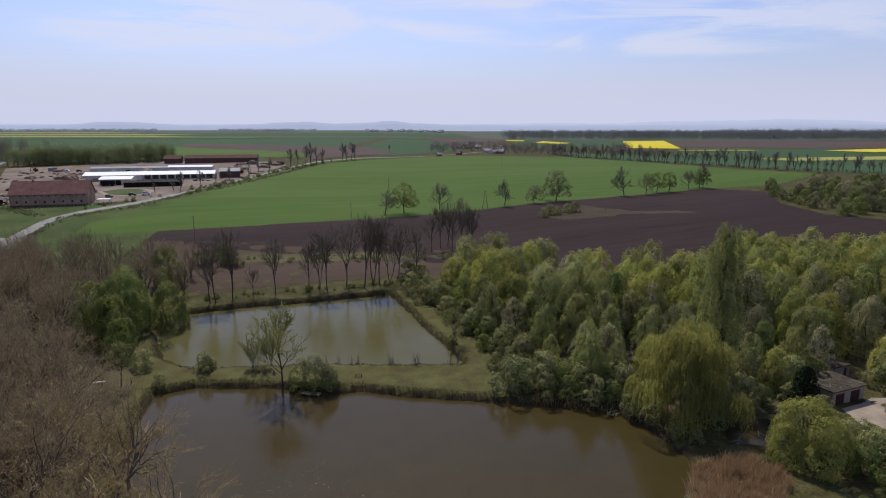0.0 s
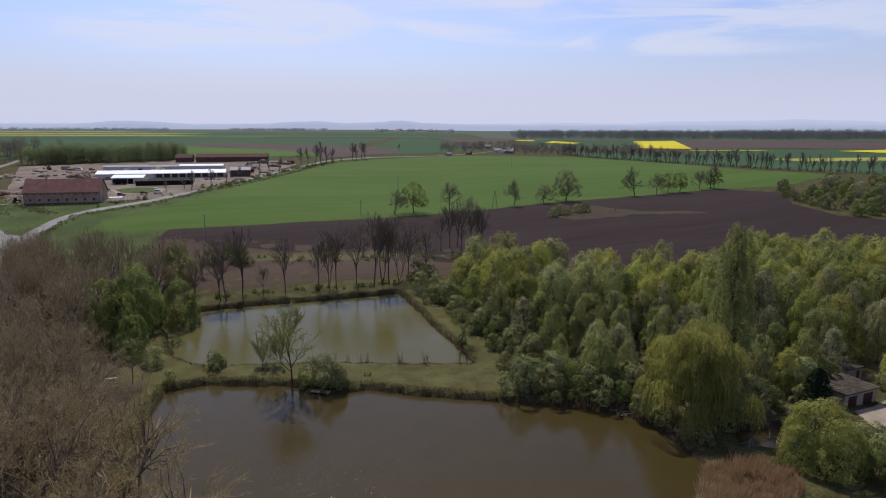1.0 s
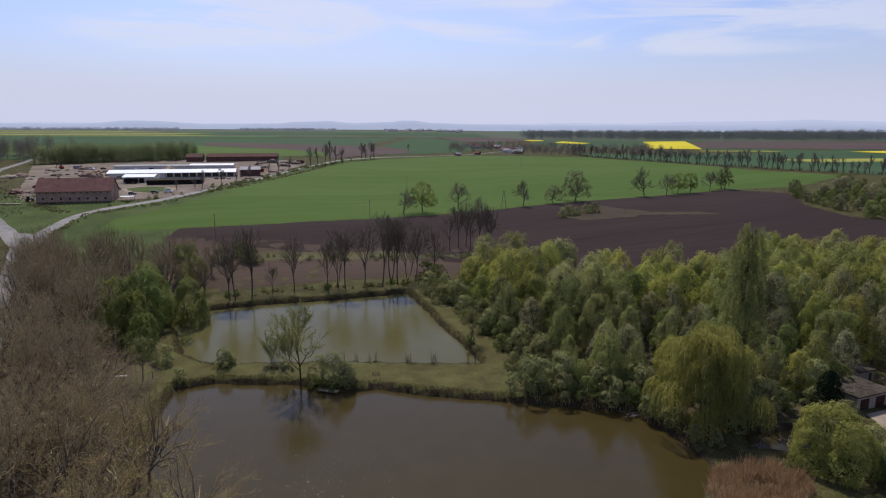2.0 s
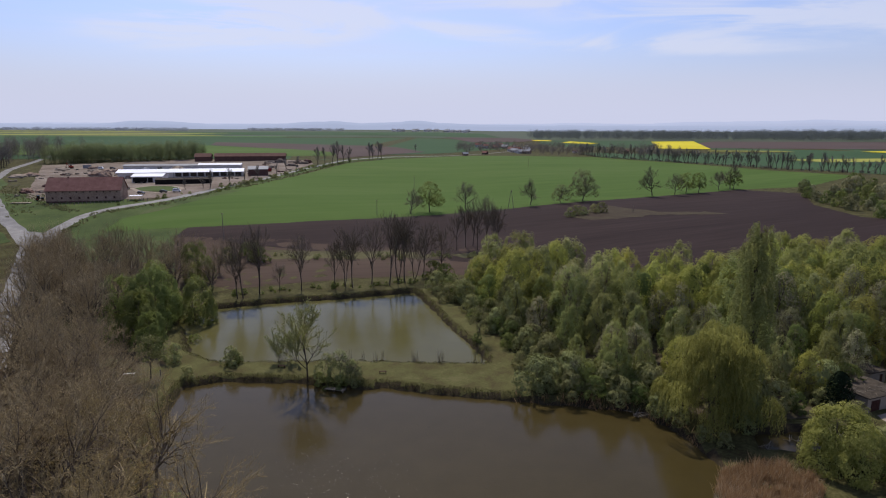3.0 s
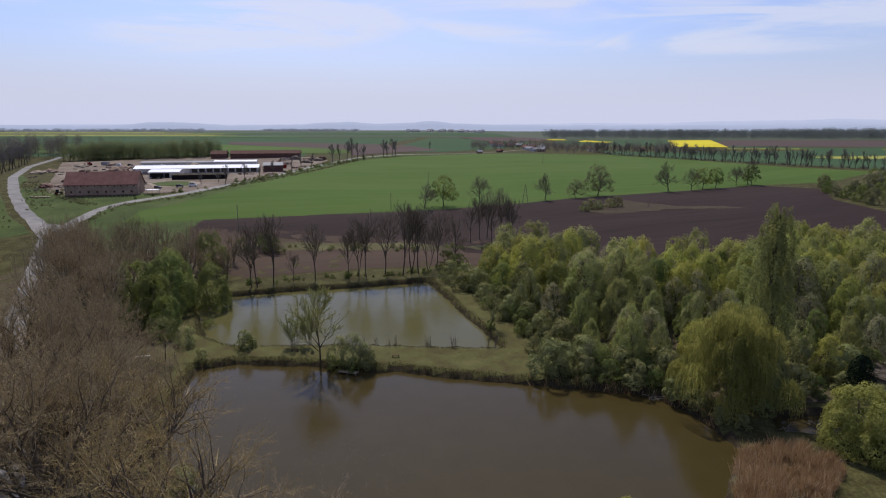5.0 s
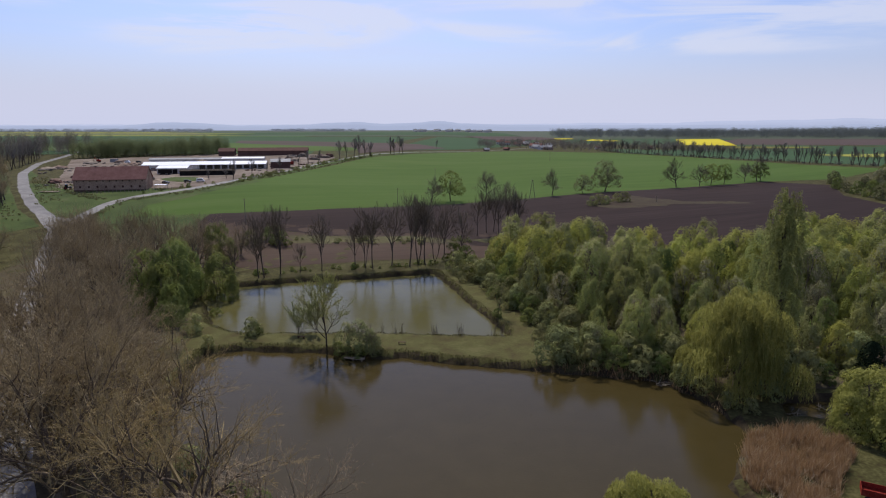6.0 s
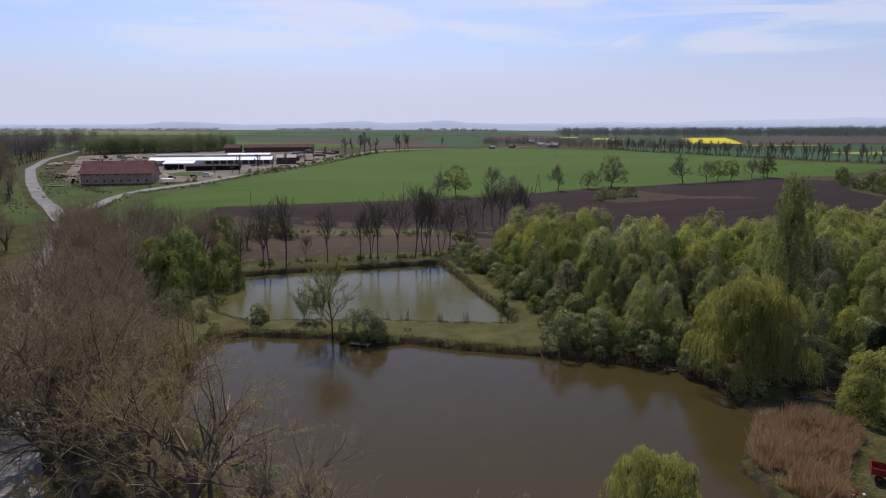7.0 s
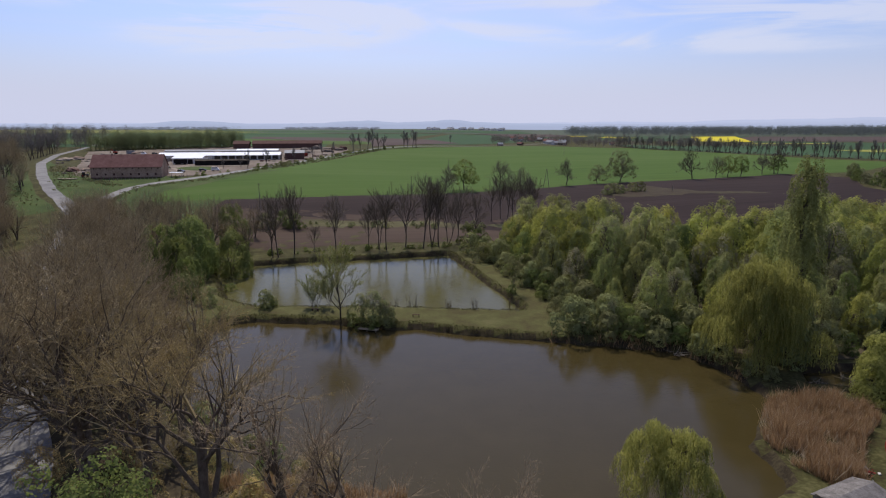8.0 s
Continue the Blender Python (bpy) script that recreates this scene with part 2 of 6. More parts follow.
# Forest tints lightened towards blue-grey: the haze is in the base colour.
FOREST = material("haze_tinted_forest", [(0.125, 0.142, 0.137), (0.143, 0.16, 0.152), (0.162, 0.176, 0.166)], by="island", through_light=0.4, bump=0)
# Pale bluish tints carry the distance haze, not the trees' own colour.
HAZY_WOOD = material("haze_tinted_far_wood", [(0.26, 0.285, 0.33), (0.29, 0.315, 0.36)], by="island", through_light=0.7, bump=0)
# Bare far wood, its brown lightened to include some haze.
WOOD_FAR = material("far_bare_wood", [(0.125, 0.113, 0.098), (0.16, 0.144, 0.124), (0.2, 0.178, 0.152)], by="island", through_light=0.3, bump=0, value=0.15)
# Twigs of the far row, paled further by haze painted into the tints.
WOOD_HAZE = material("haze_paled_twigs", [(0.17, 0.155, 0.138), (0.22, 0.2, 0.178), (0.27, 0.245, 0.22)], by="island", through_light=0.3, bump=0, value=0.15)
CONIFER = material("dark_conifer", [(0.012, 0.02, 0.01), (0.02, 0.03, 0.014)], by="island", bump=0, value=0.1)
REED = material("dry_reeds", [(0.21, 0.124, 0.062), (0.3, 0.188, 0.098), (0.43, 0.31, 0.185)], by="island", bump=0, through_light=0.5)
STRAW = material("pale_reed_straw", [(0.3, 0.22, 0.14), (0.42, 0.33, 0.22), (0.55, 0.46, 0.33)], by="island", bump=0, through_light=0.4)
SEDGE = material("bank_sedge", [(0.055, 0.044, 0.023), (0.09, 0.075, 0.036), (0.17, 0.143, 0.08)], by="island", bump=0, through_light=0.25)
BANK_BLADE = material("bank_grass_blades", [(0.06, 0.055, 0.022), (0.095, 0.095, 0.034), (0.15, 0.14, 0.06)], by="island", bump=0, through_light=0.35)
WOODEN = material("weathered_wood", [(0.12, 0.1, 0.08), (0.2, 0.17, 0.13), (0.28, 0.24, 0.19)], 1.0, 9.0, bump=0.3, stretch=(1, 6, 1))
PALE_WOOD = material("pale_wood", [(0.4, 0.38, 0.34), (0.55, 0.52, 0.46)], 1.0, 9.0, bump=0.3)
PLASTER = material("old_plaster", [(0.21, 0.14, 0.1), (0.31, 0.215, 0.155), (0.4, 0.29, 0.215)], 0.25, 1.6, bump=0.3)
WHITEWASH = material("white_wall", [(0.5, 0.46, 0.42), (0.6, 0.56, 0.52)], 0.3, 2.0, bump=0.2)
TILE = material("red_brown_roof_tile", [(0.15, 0.076, 0.062), (0.195, 0.1, 0.082), (0.24, 0.128, 0.105)], 0.3, 2.5, bump=0.5)
TIN = material("white_sheet_roof", [(0.72, 0.73, 0.76), (0.8, 0.81, 0.84)], 0.1, 1.0, bump=0.1, rough=0.5)
GREYROOF = material("grey_sheet_roof", [(0.2, 0.2, 0.205), (0.3, 0.3, 0.31)], 0.1, 1.0, bump=0.2, rough=0.6)
BRICK = material("dark_brick", [(0.09, 0.05, 0.042), (0.13, 0.075, 0.062)], 0.3, 2.0, bump=0.3)
DARK = material("dark_opening", [(0.012, 0.011, 0.01), (0.025, 0.022, 0.02)], 0.5, 4.0, bump=0.1)
RUST = material("rusty_red_paint", [(0.13, 0.016, 0.011), (0.19, 0.024, 0.016), (0.24, 0.05, 0.034)], 1.0, 8.0, bump=0.2, rough=0.5)
DOORBROWN = material("brown_door", [(0.05, 0.024, 0.02), (0.08, 0.038, 0.03)], 1.0, 8.0, bump=0.2, rough=0.6)
FELT = material("roofing_felt", [(0.03, 0.025, 0.02), (0.055, 0.045, 0.035), (0.09, 0.075, 0.06)], 0.5, 4.0, bump=0.4)
GARAGE_WALL = material("cream_plaster", [(0.24, 0.2, 0.16), (0.31, 0.265, 0.215)], 0.6, 5.0, bump=0.2)
WAVY = material("corrugated_sheet", [(0.12, 0.108, 0.1), (0.19, 0.172, 0.158), (0.27, 0.25, 0.23)], 0.8, 6.0, bump=0.2, rough=0.7)
RUBBER = material("tyre_rubber", [(0.018, 0.018, 0.018), (0.03, 0.03, 0.03)], 2.0, 10.0, bump=0.2)
GLASSY = material("car_glass", [(0.015, 0.017, 0.02), (0.02, 0.022, 0.025)], bump=0, rough=0.08, spec=0.6)
CAR_DARK = material("dark_car_paint", [(0.02, 0.022, 0.025), (0.03, 0.032, 0.036)], bump=0, rough=0.25, spec=0.6)
CAR_WHITE = material("white_car_paint", [(0.6, 0.6, 0.6), (0.7, 0.7, 0.7)], bump=0, rough=0.3, spec=0.6)
CAR_RED = material("red_car_paint", [(0.25, 0.03, 0.02), (0.32, 0.04, 0.03)], bump=0, rough=0.3, spec=0.6)
EARTH = material("spoil_earth", [(0.15, 0.105, 0.08), (0.21, 0.15, 0.115), (0.28, 0.21, 0.165)], 0.15, 1.5, bump=0.5)
STEEL = material("grey_steel", [(0.2, 0.2, 0.2), (0.3, 0.3, 0.3)], 1.0, 8.0, bump=0.1, rough=0.5, metal=0.6)


def water_material(name, tints, ripple, scale, spec=0.2):
    m = material(name, tints, 0.02, 0.2, rough=0.06, bump=0, spec=spec)
    nt = m.node_tree
    pr = next(n for n in nt.nodes if n.type == "BSDF_PRINCIPLED")
    pr.inputs["IOR"].default_value = 1.33
    co, mp, no, bp = (nt.nodes.new("ShaderNode" + k) for k in ("TexCoord", "Mapping", "TexNoise", "Bump"))
    mp.inputs["Scale"].default_value = (1.0, 1.9, 1.0)
    no.inputs["Scale"].default_value, no.inputs["Detail"].default_value = scale, 4.0
    bp.inputs["Strength"].default_value, bp.inputs["Distance"].default_value = ripple, 0.05
    nt.links.new(co.outputs["Object"], mp.inputs["Vector"])
    nt.links.new(mp.outputs["Vector"], no.inputs["Vector"])
    nt.links.new(no.outputs["Fac"], bp.inputs["Height"])
    nt.links.new(bp.outputs["Normal"], pr.inputs["Normal"])
    return m


WATER_NEAR = water_material("murky_water", [(0.038, 0.0285, 0.01), (0.046, 0.035, 0.0135)], 0.35, 1.6)
WATER_FAR = water_material("olive_water", [(0.07, 0.064, 0.0225), (0.08, 0.073, 0.027)], 0.5, 1.6, 0.13)

WATER_RIPPLE = water_material("rippled_water", [(0.038, 0.0285, 0.01), (0.046, 0.035, 0.0135)], 0.05, 1.6)
next(n for n in WATER_RIPPLE.node_tree.nodes if n.type == "BSDF_PRINCIPLED").inputs["Roughness"].default_value = 0.12

# ---- building blocks ----
def mesh_object(name, verts, faces, mat, parent=None, label="", smooth=False):
    me = bpy.data.meshes.new(name)
    if isinstance(verts, np.ndarray):
        verts, faces = verts.tolist(), faces.tolist()
    me.from_pydata([tuple(v) for v in verts], [], [tuple(f) for f in faces])
    me.materials.append(mat)
    if smooth:
        me.polygons.foreach_set("use_smooth", [True] * len(me.polygons))
    me.update()
    ob = new(name, me)
    if parent is not None:
        ob.parent = parent
    if label:
        ob["label"] = label
    return ob


def part(name, bm, mat, parent, label="", smooth=False):
    """Links a bmesh as one mesh object under a thing or a part."""
    bmesh.ops.recalc_face_normals(bm, faces=bm.faces)
    me = bpy.data.meshes.new(name)
    bm.to_mesh(me)
    bm.free()
    me.materials.append(mat)
    if smooth:
        me.polygons.foreach_set("use_smooth", [True] * len(me.polygons))
    ob = new(name, me)
    ob.parent = parent
    if label:
        ob["label"] = label
    return ob


def thing(name, label, category, at=None, group="", kind=""):
    ob = tagged(new(name), label, category, group, kind)
    ob.empty_display_size = 0.5
    if at is not None:
        ob.matrix_basis = at
    return ob


def box(bm, x0, x1, y0, y1, z0, z1, bevel=0.0, turn=None):
    m = Matrix.Translation(((x0 + x1) / 2, (y0 + y1) / 2, (z0 + z1) / 2)) @ (turn or Matrix()) @ Matrix.Diagonal((x1 - x0, y1 - y0, z1 - z0, 1))
    got = bmesh.ops.create_cube(bm, size=1, matrix=m)
    if bevel:
        edges = list({e for v in got["verts"] for e in v.link_edges})
        bmesh.ops.bevel(bm, geom=edges, offset=bevel, segments=1, affect="EDGES")
    return bm


def boxes(*rows, bevel=0.0):
    bm = bmesh.new()
    for r in rows:
        box(bm, *r, bevel=bevel)
    return bm


def rod(bm, a, b, r0, r1=None, sides=8):
    a, b = Vector(a), Vector(b)
    m = Matrix.Translation((a + b) / 2) @ (b - a).to_track_quat("Z", "Y").to_matrix().to_4x4()
    bmesh.ops.create_cone(bm, cap_ends=True, segments=sides, radius1=r0, radius2=r0 if r1 is None else r1, depth=(b - a).length, matrix=m)
    return bm


# ---- the land ----
def ramp01(a, b, v):
    t = np.clip((np.asarray(v, float) - a) / (b - a), 0, 1)
    return t * t * (3 - 2 * t)


def rise(x, y):
    """The lie of the land without the ponds: low at the water, rising to the farm and the fields behind."""
    r = ramp01(0, 220, x)
    return (1.2 + 6 * ramp01(215, 400, y) * (1 - 0.45 * r) + 10 * ramp01(380, 760, y) * (1 - 0.5 * r * (1 - ramp01(700, 1200, y)))
            + 9 * ramp01(0, -170, x) * ramp01(170, 330, y) * (1 - 0.5 * ramp01(600, 900, y)))


POND_BACK = [(-84.6, 170.2), (-76.4, 178.3), (-60, 185.4), (-40.3, 191.6), (-26.6, 197), (-17.7, 200.4), (-12, 185.4), (-5.4, 166.1), (0.9, 150.3),
             (4.4, 140.7), (4.2, 137.1), (-11, 136.4), (-26.9, 137.1), (-43.5, 135.4), (-58.8, 134.8), (-66.6, 140.7), (-75.9, 156.8)]
POND_FRONT = [(-60, 121), (-53.7, 125), (-36.8, 125), (-23, 122.5), (-17.2, 123.3), (-9.9, 121.4), (1.9, 119.4), (11, 117.9), (20, 116.8), (33, 114.3),
              (37.5, 108), (40, 101), (41.5, 95), (38, 88), (33, 79), (34.5, 70), (29, 65), (10, 61), (-12, 62.5), (-28, 63), (-40, 74), (-50, 88), (-57, 105)]

POND_INLET = [(50, 100.5), (56, 99.5), (63, 102), (64, 108), (52, 106.5)]


def shore(poly, x, y):
    """Signed distance to a shoreline, minus inside."""
    x, y = np.asarray(x, float), np.asarray(y, float)
    d, inside = np.full(x.shape, 1e9), np.zeros(x.shape, bool)
    for (ax, ay), (bx, by) in zip(poly, poly[1:] + poly[:1]):
        ex, ey = bx - ax, by - ay
        t = np.clip(((x - ax) * ex + (y - ay) * ey) / (ex * ex + ey * ey), 0, 1)
        d = np.minimum(d, np.hypot(x - ax - t * ex, y - ay - t * ey))
        inside ^= ((ay > y) != (by > y)) & (x < ex * (y - ay) / (ey if ey else 1e-9) + ax)
    return np.where(inside, -d, d)


def wobble(x, y):
    return 0.5 * np.sin(0.9 * x + 1.3 * np.sin(0.37 * y)) + 0.5 * np.sin(0.8 * y + 1.7 * np.sin(0.41 * x + 1)) + 0.3 * np.sin(2.3 * x + 1.9 * y)


def land(x, y):
    x, y = np.asarray(x, float), np.asarray(y, float)
    z = rise(x, y) + 0.06 * wobble(x, y) * (np.abs(x) < 250) * (y < 260)
    d = np.minimum(np.minimum(shore(POND_BACK, x, y), shore(POND_FRONT, x, y)), shore(POND_INLET, x, y)) + 0.35 * wobble(x, y)
    f = ramp01(-1.5, 1.1, d)
    return -1.6 * (1 - f) + z * f


def ground_at(x, y):
    return float(land(np.array([x]), np.array([y]))[0])


def spaced(lo, hi, step, end_lo, end_hi):
    mid = list(np.arange(lo, hi + 0.01, step))
    up, s = [mid[-1]], step
    while up[-1] < end_hi:
        s = min(s * 1.085, 120)
        up.append(up[-1] + s)
    down, s = [mid[0]], step
    while down[-1] > end_lo:
        s = min(s * 1.085, 120)
        down.append(down[-1] - s)
    return np.array(down[:0:-1] + mid + up[1:])


DAM = [(-62, 122), (-53, 124), (-37, 124), (-23, 121.5), (-10, 120.5), (2, 118.5), (13, 117), (15, 124), (13, 134), (10, 146), (5, 160), (-1, 175), (-7, 192), (-12, 203), (-18, 203), (-13, 187), (-6, 167), (0, 151), (2, 141),
       (3, 139), (-11, 138), (-27, 138), (-43, 137), (-59, 137), (-70, 142), (-76, 132), (-70, 124)]


def build_ground():
    xs, ys = spaced(-105, 110, 1.4, -4900, 4900), spaced(50, 225, 1.4, -3000, 4800)
    gx, gy = np.meshgrid(xs, ys)
    gz = land(gx.ravel(), gy.ravel())
    verts = np.column_stack([gx.ravel(), gy.ravel(), gz])
    w, hgt = len(xs), len(ys)
    i = (np.arange(hgt - 1)[:, None] * w + np.arange(w - 1)[None]).ravel()
    faces = np.column_stack([i, i + 1, i + w + 1, i + w])
    ob = mesh_object("ground", verts.tolist(), faces.tolist(), GRASS, smooth=True)
    ob.data.materials.append(EARTH_BANK)
    ob.data.materials.append(BANK)
    mid = verts[faces].mean(1)
    lawn = shore(DAM, mid[:, 0], mid[:, 1]) < wobble(mid[:, 0] * 0.7, mid[:, 1] * 0.7)
    ob.data.polygons.foreach_set("material_index", np.where(lawn, 2, 0))
    for poly in ob.data.polygons:
        if poly.normal.z < 0.8 and poly.center.y < 230:
            poly.material_index = 1
    return tagged(ob, "grassy ground round two ponds rising to farmland", "ground", kind="structure")


build_ground()


def sheet(name, pts, mat, label, category, lift=0.12, cell=12.0, kind="structure", rough=1.0):
    """A field or road: an outline laid over the land as a sheet of small faces."""
    bm = bmesh.new()
    if rough:
        fine = []
        for (ax, ay), (bx, by) in zip(pts, pts[1:] + pts[:1]):
            n = max(1, int(math.hypot(bx - ax, by - ay) / 5))
            fine += [(ax + (bx - ax) * k / n, ay + (by - ay) * k / n) for k in range(n)]
        pts = [(x + rough * noise.noise((x * 0.13, y * 0.13, 3)), y + rough * noise.noise((x * 0.13, y * 0.13, 9))) for x, y in fine]
    bm.faces.new([bm.verts.new((x, y, 0)) for x, y in pts])
    bmesh.ops.triangulate(bm, faces=bm.faces)
    for axis in (0, 1):
        vals = [p[axis] for p in pts]
        lo, hi = min(vals), min(max(vals), 1000)
        c = math.ceil(lo / cell) * cell
        while c < hi:
            co, no = [0, 0, 0], [0, 0, 0]
            co[axis], no[axis] = c, 1
            bmesh.ops.bisect_plane(bm, geom=bm.verts[:] + bm.edges[:] + bm.faces[:], plane_co=co, plane_no=no)
            c += cell
    x, y = np.array([v.co.x for v in bm.verts]), np.array([v.co.y for v in bm.verts])
    for v, z in zip(bm.verts, land(x, y)):
        v.co.z = z + 0.4 * lift * (1 + 0.0012 * max(0, v.co.y))
    bmesh.ops.triangulate(bm, faces=[f for f in bm.faces if len(f.verts) > 4])
    for f in bm.faces:
        if f.normal.z < 0:
            f.normal_flip()
    me = bpy.data.meshes.new(name)
    bm.to_mesh(me)
    bm.free()
    me.materials.append(mat)
    me.polygons.foreach_set("use_smooth", [True] * len(me.polygons))
    return tagged(new(name, me), label, category, kind=kind)


def ribbon(name, line, width, mat, label, category, lift=0.25):
    """A road along a line, with its verges' unevenness in the width."""
    pts = []
    for (ax, ay), (bx, by) in zip(line, line[1:]):
        n = max(1, int(math.hypot(bx - ax, by - ay) / 5))
        pts += [(ax + (bx - ax) * i / n, ay + (by - ay) * i / n) for i in range(n)]
    pts.append(line[-1])
    p = np.array(pts)
    for _ in range(6):
        p[1:-1] = (p[:-2] + 2 * p[1:-1] + p[2:]) / 4
    d = np.gradient(p, axis=0)
    d /= np.hypot(d[:, 0], d[:, 1])[:, None]
    nrm = np.column_stack([-d[:, 1], d[:, 0]])
    verts, cols = [], 5
    for k in range(len(p)):
        for c in range(cols):
            s = (c / (cols - 1) - 0.5) * (width + 0.5 * math.sin(k * 1.7 + (c > 2) * 2))
            q = p[k] + nrm[k] * s
            verts.append((q[0], q[1], ground_at(q[0], q[1]) + 0.4 * lift))
    faces = [(k * cols + c, k * cols + c + 1, (k + 1) * cols + c + 1, (k + 1) * cols + c) for k in range(len(p) - 1) for c in range(cols - 1)]
    return tagged(mesh_object(name, verts, [f[::-1] for f in faces], mat, smooth=True), label, category, kind="structure")


GREEN_FIELD = [(-169, 269), (-172, 287), (-159, 306), (-151, 349), (-141, 413), (-130, 483), (-114, 586), (-82, 663), (-15, 775), (88, 842), (172, 889), (259, 785), (315, 677), (375, 624),
               (278, 524), (211, 500), (126, 440), (74, 405), (26, 368), (-8, 348), (-48, 323), (-102, 289), (-128, 277), (-156, 267)]
sheet("crop_field", GREEN_FIELD, CROP, "bright green field of young grain", "field")
sheet("ploughed_field", [(250, 477), (211, 500), (126, 440), (74, 405), (26, 368), (-8, 348), (-48, 323), (-102, 289), (-128, 277), (-128, 262), (-60, 270), (0, 272), (40, 250), (100, 225), (226, 240), (300, 300), (224, 362), (224, 412)],
      SOIL, "dark brown ploughed field with furrows", "field", lift=0.1)
sheet("tilled_field", [(-128, 262), (-60, 270), (0, 272), (40, 250), (30, 214), (-4.8, 222), (-40, 214), (-78, 196), (-102, 209)], TILLED, "reddish-brown tilled soil behind the pond", "field", lift=0.1)
sheet("fallow_strip", [(-75, 236), (-30, 246), (4, 246), (4, 256), (-34, 258), (-82, 249)], FALLOW, "weedy fallow strip across the tilled soil", "field", lift=0.2, rough=5)
sheet("weedy_strip", [(52, 346), (87, 387), (112, 366), (140, 372), (150, 366), (110, 356), (66, 334)], WEEDS, "dry weedy strip between ploughed fields", "field", lift=0.2, rough=5)
sheet("verge", [(-186, 262), (-191, 278), (-193, 298), (-187, 316), (-172, 327), (-180, 331), (-228, 320), (-262, 330), (-300, 395), (-345, 446), (-338, 438), (-262, 332), (-222, 288), (-194, 262)], VERGE, "green grass between the forking roads", "verge", lift=0.14)
sheet("farm_yard", [(-245, 335), (-228, 324), (-186, 334), (-166, 340), (-160, 364), (-151, 428), (-144, 500), (-140, 560), (-150, 590), (-262, 590), (-370, 530), (-300, 420)], YARD, "dusty bare farmyard with wheel tracks", "yard", lift=0.16)
sheet("yard_ring", [(-209, 376), (-203, 391), (-187, 391), (-175, 380), (-173, 365), (-183, 357), (-196, 360)], CONCRETE, "pale driven ring round the yard's lawn", "yard", lift=0.3, cell=4)
sheet("yard_grass", [(-206, 376), (-201, 388), (-188, 388), (-178, 378), (-176.5, 366.5), (-184, 360.5), (-194.5, 363.5)], VERGE, "round grass patch in the farmyard", "lawn", lift=0.55, cell=4)
sheet("woodland_floor", [(-165, 222), (-120, 232), (-100, 212), (-90, 186), (-90, 168), (-74, 146), (-68, 130), (-63, 118), (-60, 102), (-53, 86), (-42, 71), (-30, 60), (-5, 57), (-5, 36), (-60, 30), (-120, 60), (-150, 140)],
      LITTER, "brown leaf litter and scrub under bare trees", "ground", lift=0.1, cell=6, rough=2.5)
sheet("woodland_floor", [(17, 123), (36, 120), (46, 110), (66, 112), (74, 124), (100, 132), (220, 132), (230, 215), (100, 222), (30, 212), (-6, 206), (0, 190), (8, 168), (16, 146)],
      LITTER, "dark leaf litter under the willow wood", "ground", lift=0.1, cell=6, rough=2.0)
sheet("rough_grass", [(-186, 246), (-176, 262), (-168, 268), (-156, 266), (-128, 277), (-128, 262), (-104, 213), (-120, 228), (-150, 224)], VERGE, "rough green grass below the crop field", "grass", lift=0.12, rough=2)
ribbon("road_verge", [(-182, 270), (-186, 282), (-187, 297), (-180, 311), (-165, 324), (-155, 359), (-146, 428), (-137, 509), (-119, 605), (-85, 686), (-28, 775)], 14.0, VERGE, "green grass verge beside the farm road", "verge", lift=0.2)
sheet("verge", [(-176, 262), (-181, 285), (-179, 302), (-168, 317), (-158, 330), (-150, 355), (-145, 376), (-138, 376), (-146, 345), (-154, 306), (-165, 288), (-162, 269)], VERGE, "green grass between the farm road and the crop", "verge", lift=0.2)
sheet("verge", [(-192, 250), (-224, 279), (-264, 325), (-330, 404), (-348, 398), (-287, 318), (-247, 266), (-206, 232)], VERGE, "green grass beside the main road", "verge", lift=0.14)
ribbon("main_road", [(-430, 640), (-396, 556), (-372, 492), (-324, 412), (-260, 330), (-221, 285), (-186, 253), (-140, 178), (-105, 125), (-84, 97), (-65, 73), (-50, 54), (-20, 10), (10, -40)], 5.8, ASPHALT, "pale worn country road", "road")
ribbon("farm_road", [(-183, 250), (-182, 262), (-186, 278), (-187, 297), (-180, 311), (-167, 324), (-159, 352), (-157, 366)], 6.0, TRACK, "pale gravel road curving to the farm", "road", lift=0.32)
ribbon("farm_track", [(-157, 366), (-149, 428), (-140, 509), (-122, 605), (-88, 686), (-30, 775), (20, 850), (80, 1000), (120, 1300)], 3.6, TRACK, "narrow gravel track past the farm to the village", "road", lift=0.32)
sheet("road_junction", [(-197, 266), (-186, 262), (-180, 266), (-177, 256), (-170, 236), (-175, 232), (-184, 244), (-202, 262), (-212, 274)], TRACK, "pale gravel where the two roads meet", "road", lift=0.3, cell=5)
sheet("concrete_yard", [(79, 101), (100, 92), (112, 118), (87, 117.5), (77.5, 113), (77, 107)], CONCRETE, "pale sandy concrete yard before the garage", "yard", lift=0.1, cell=6)

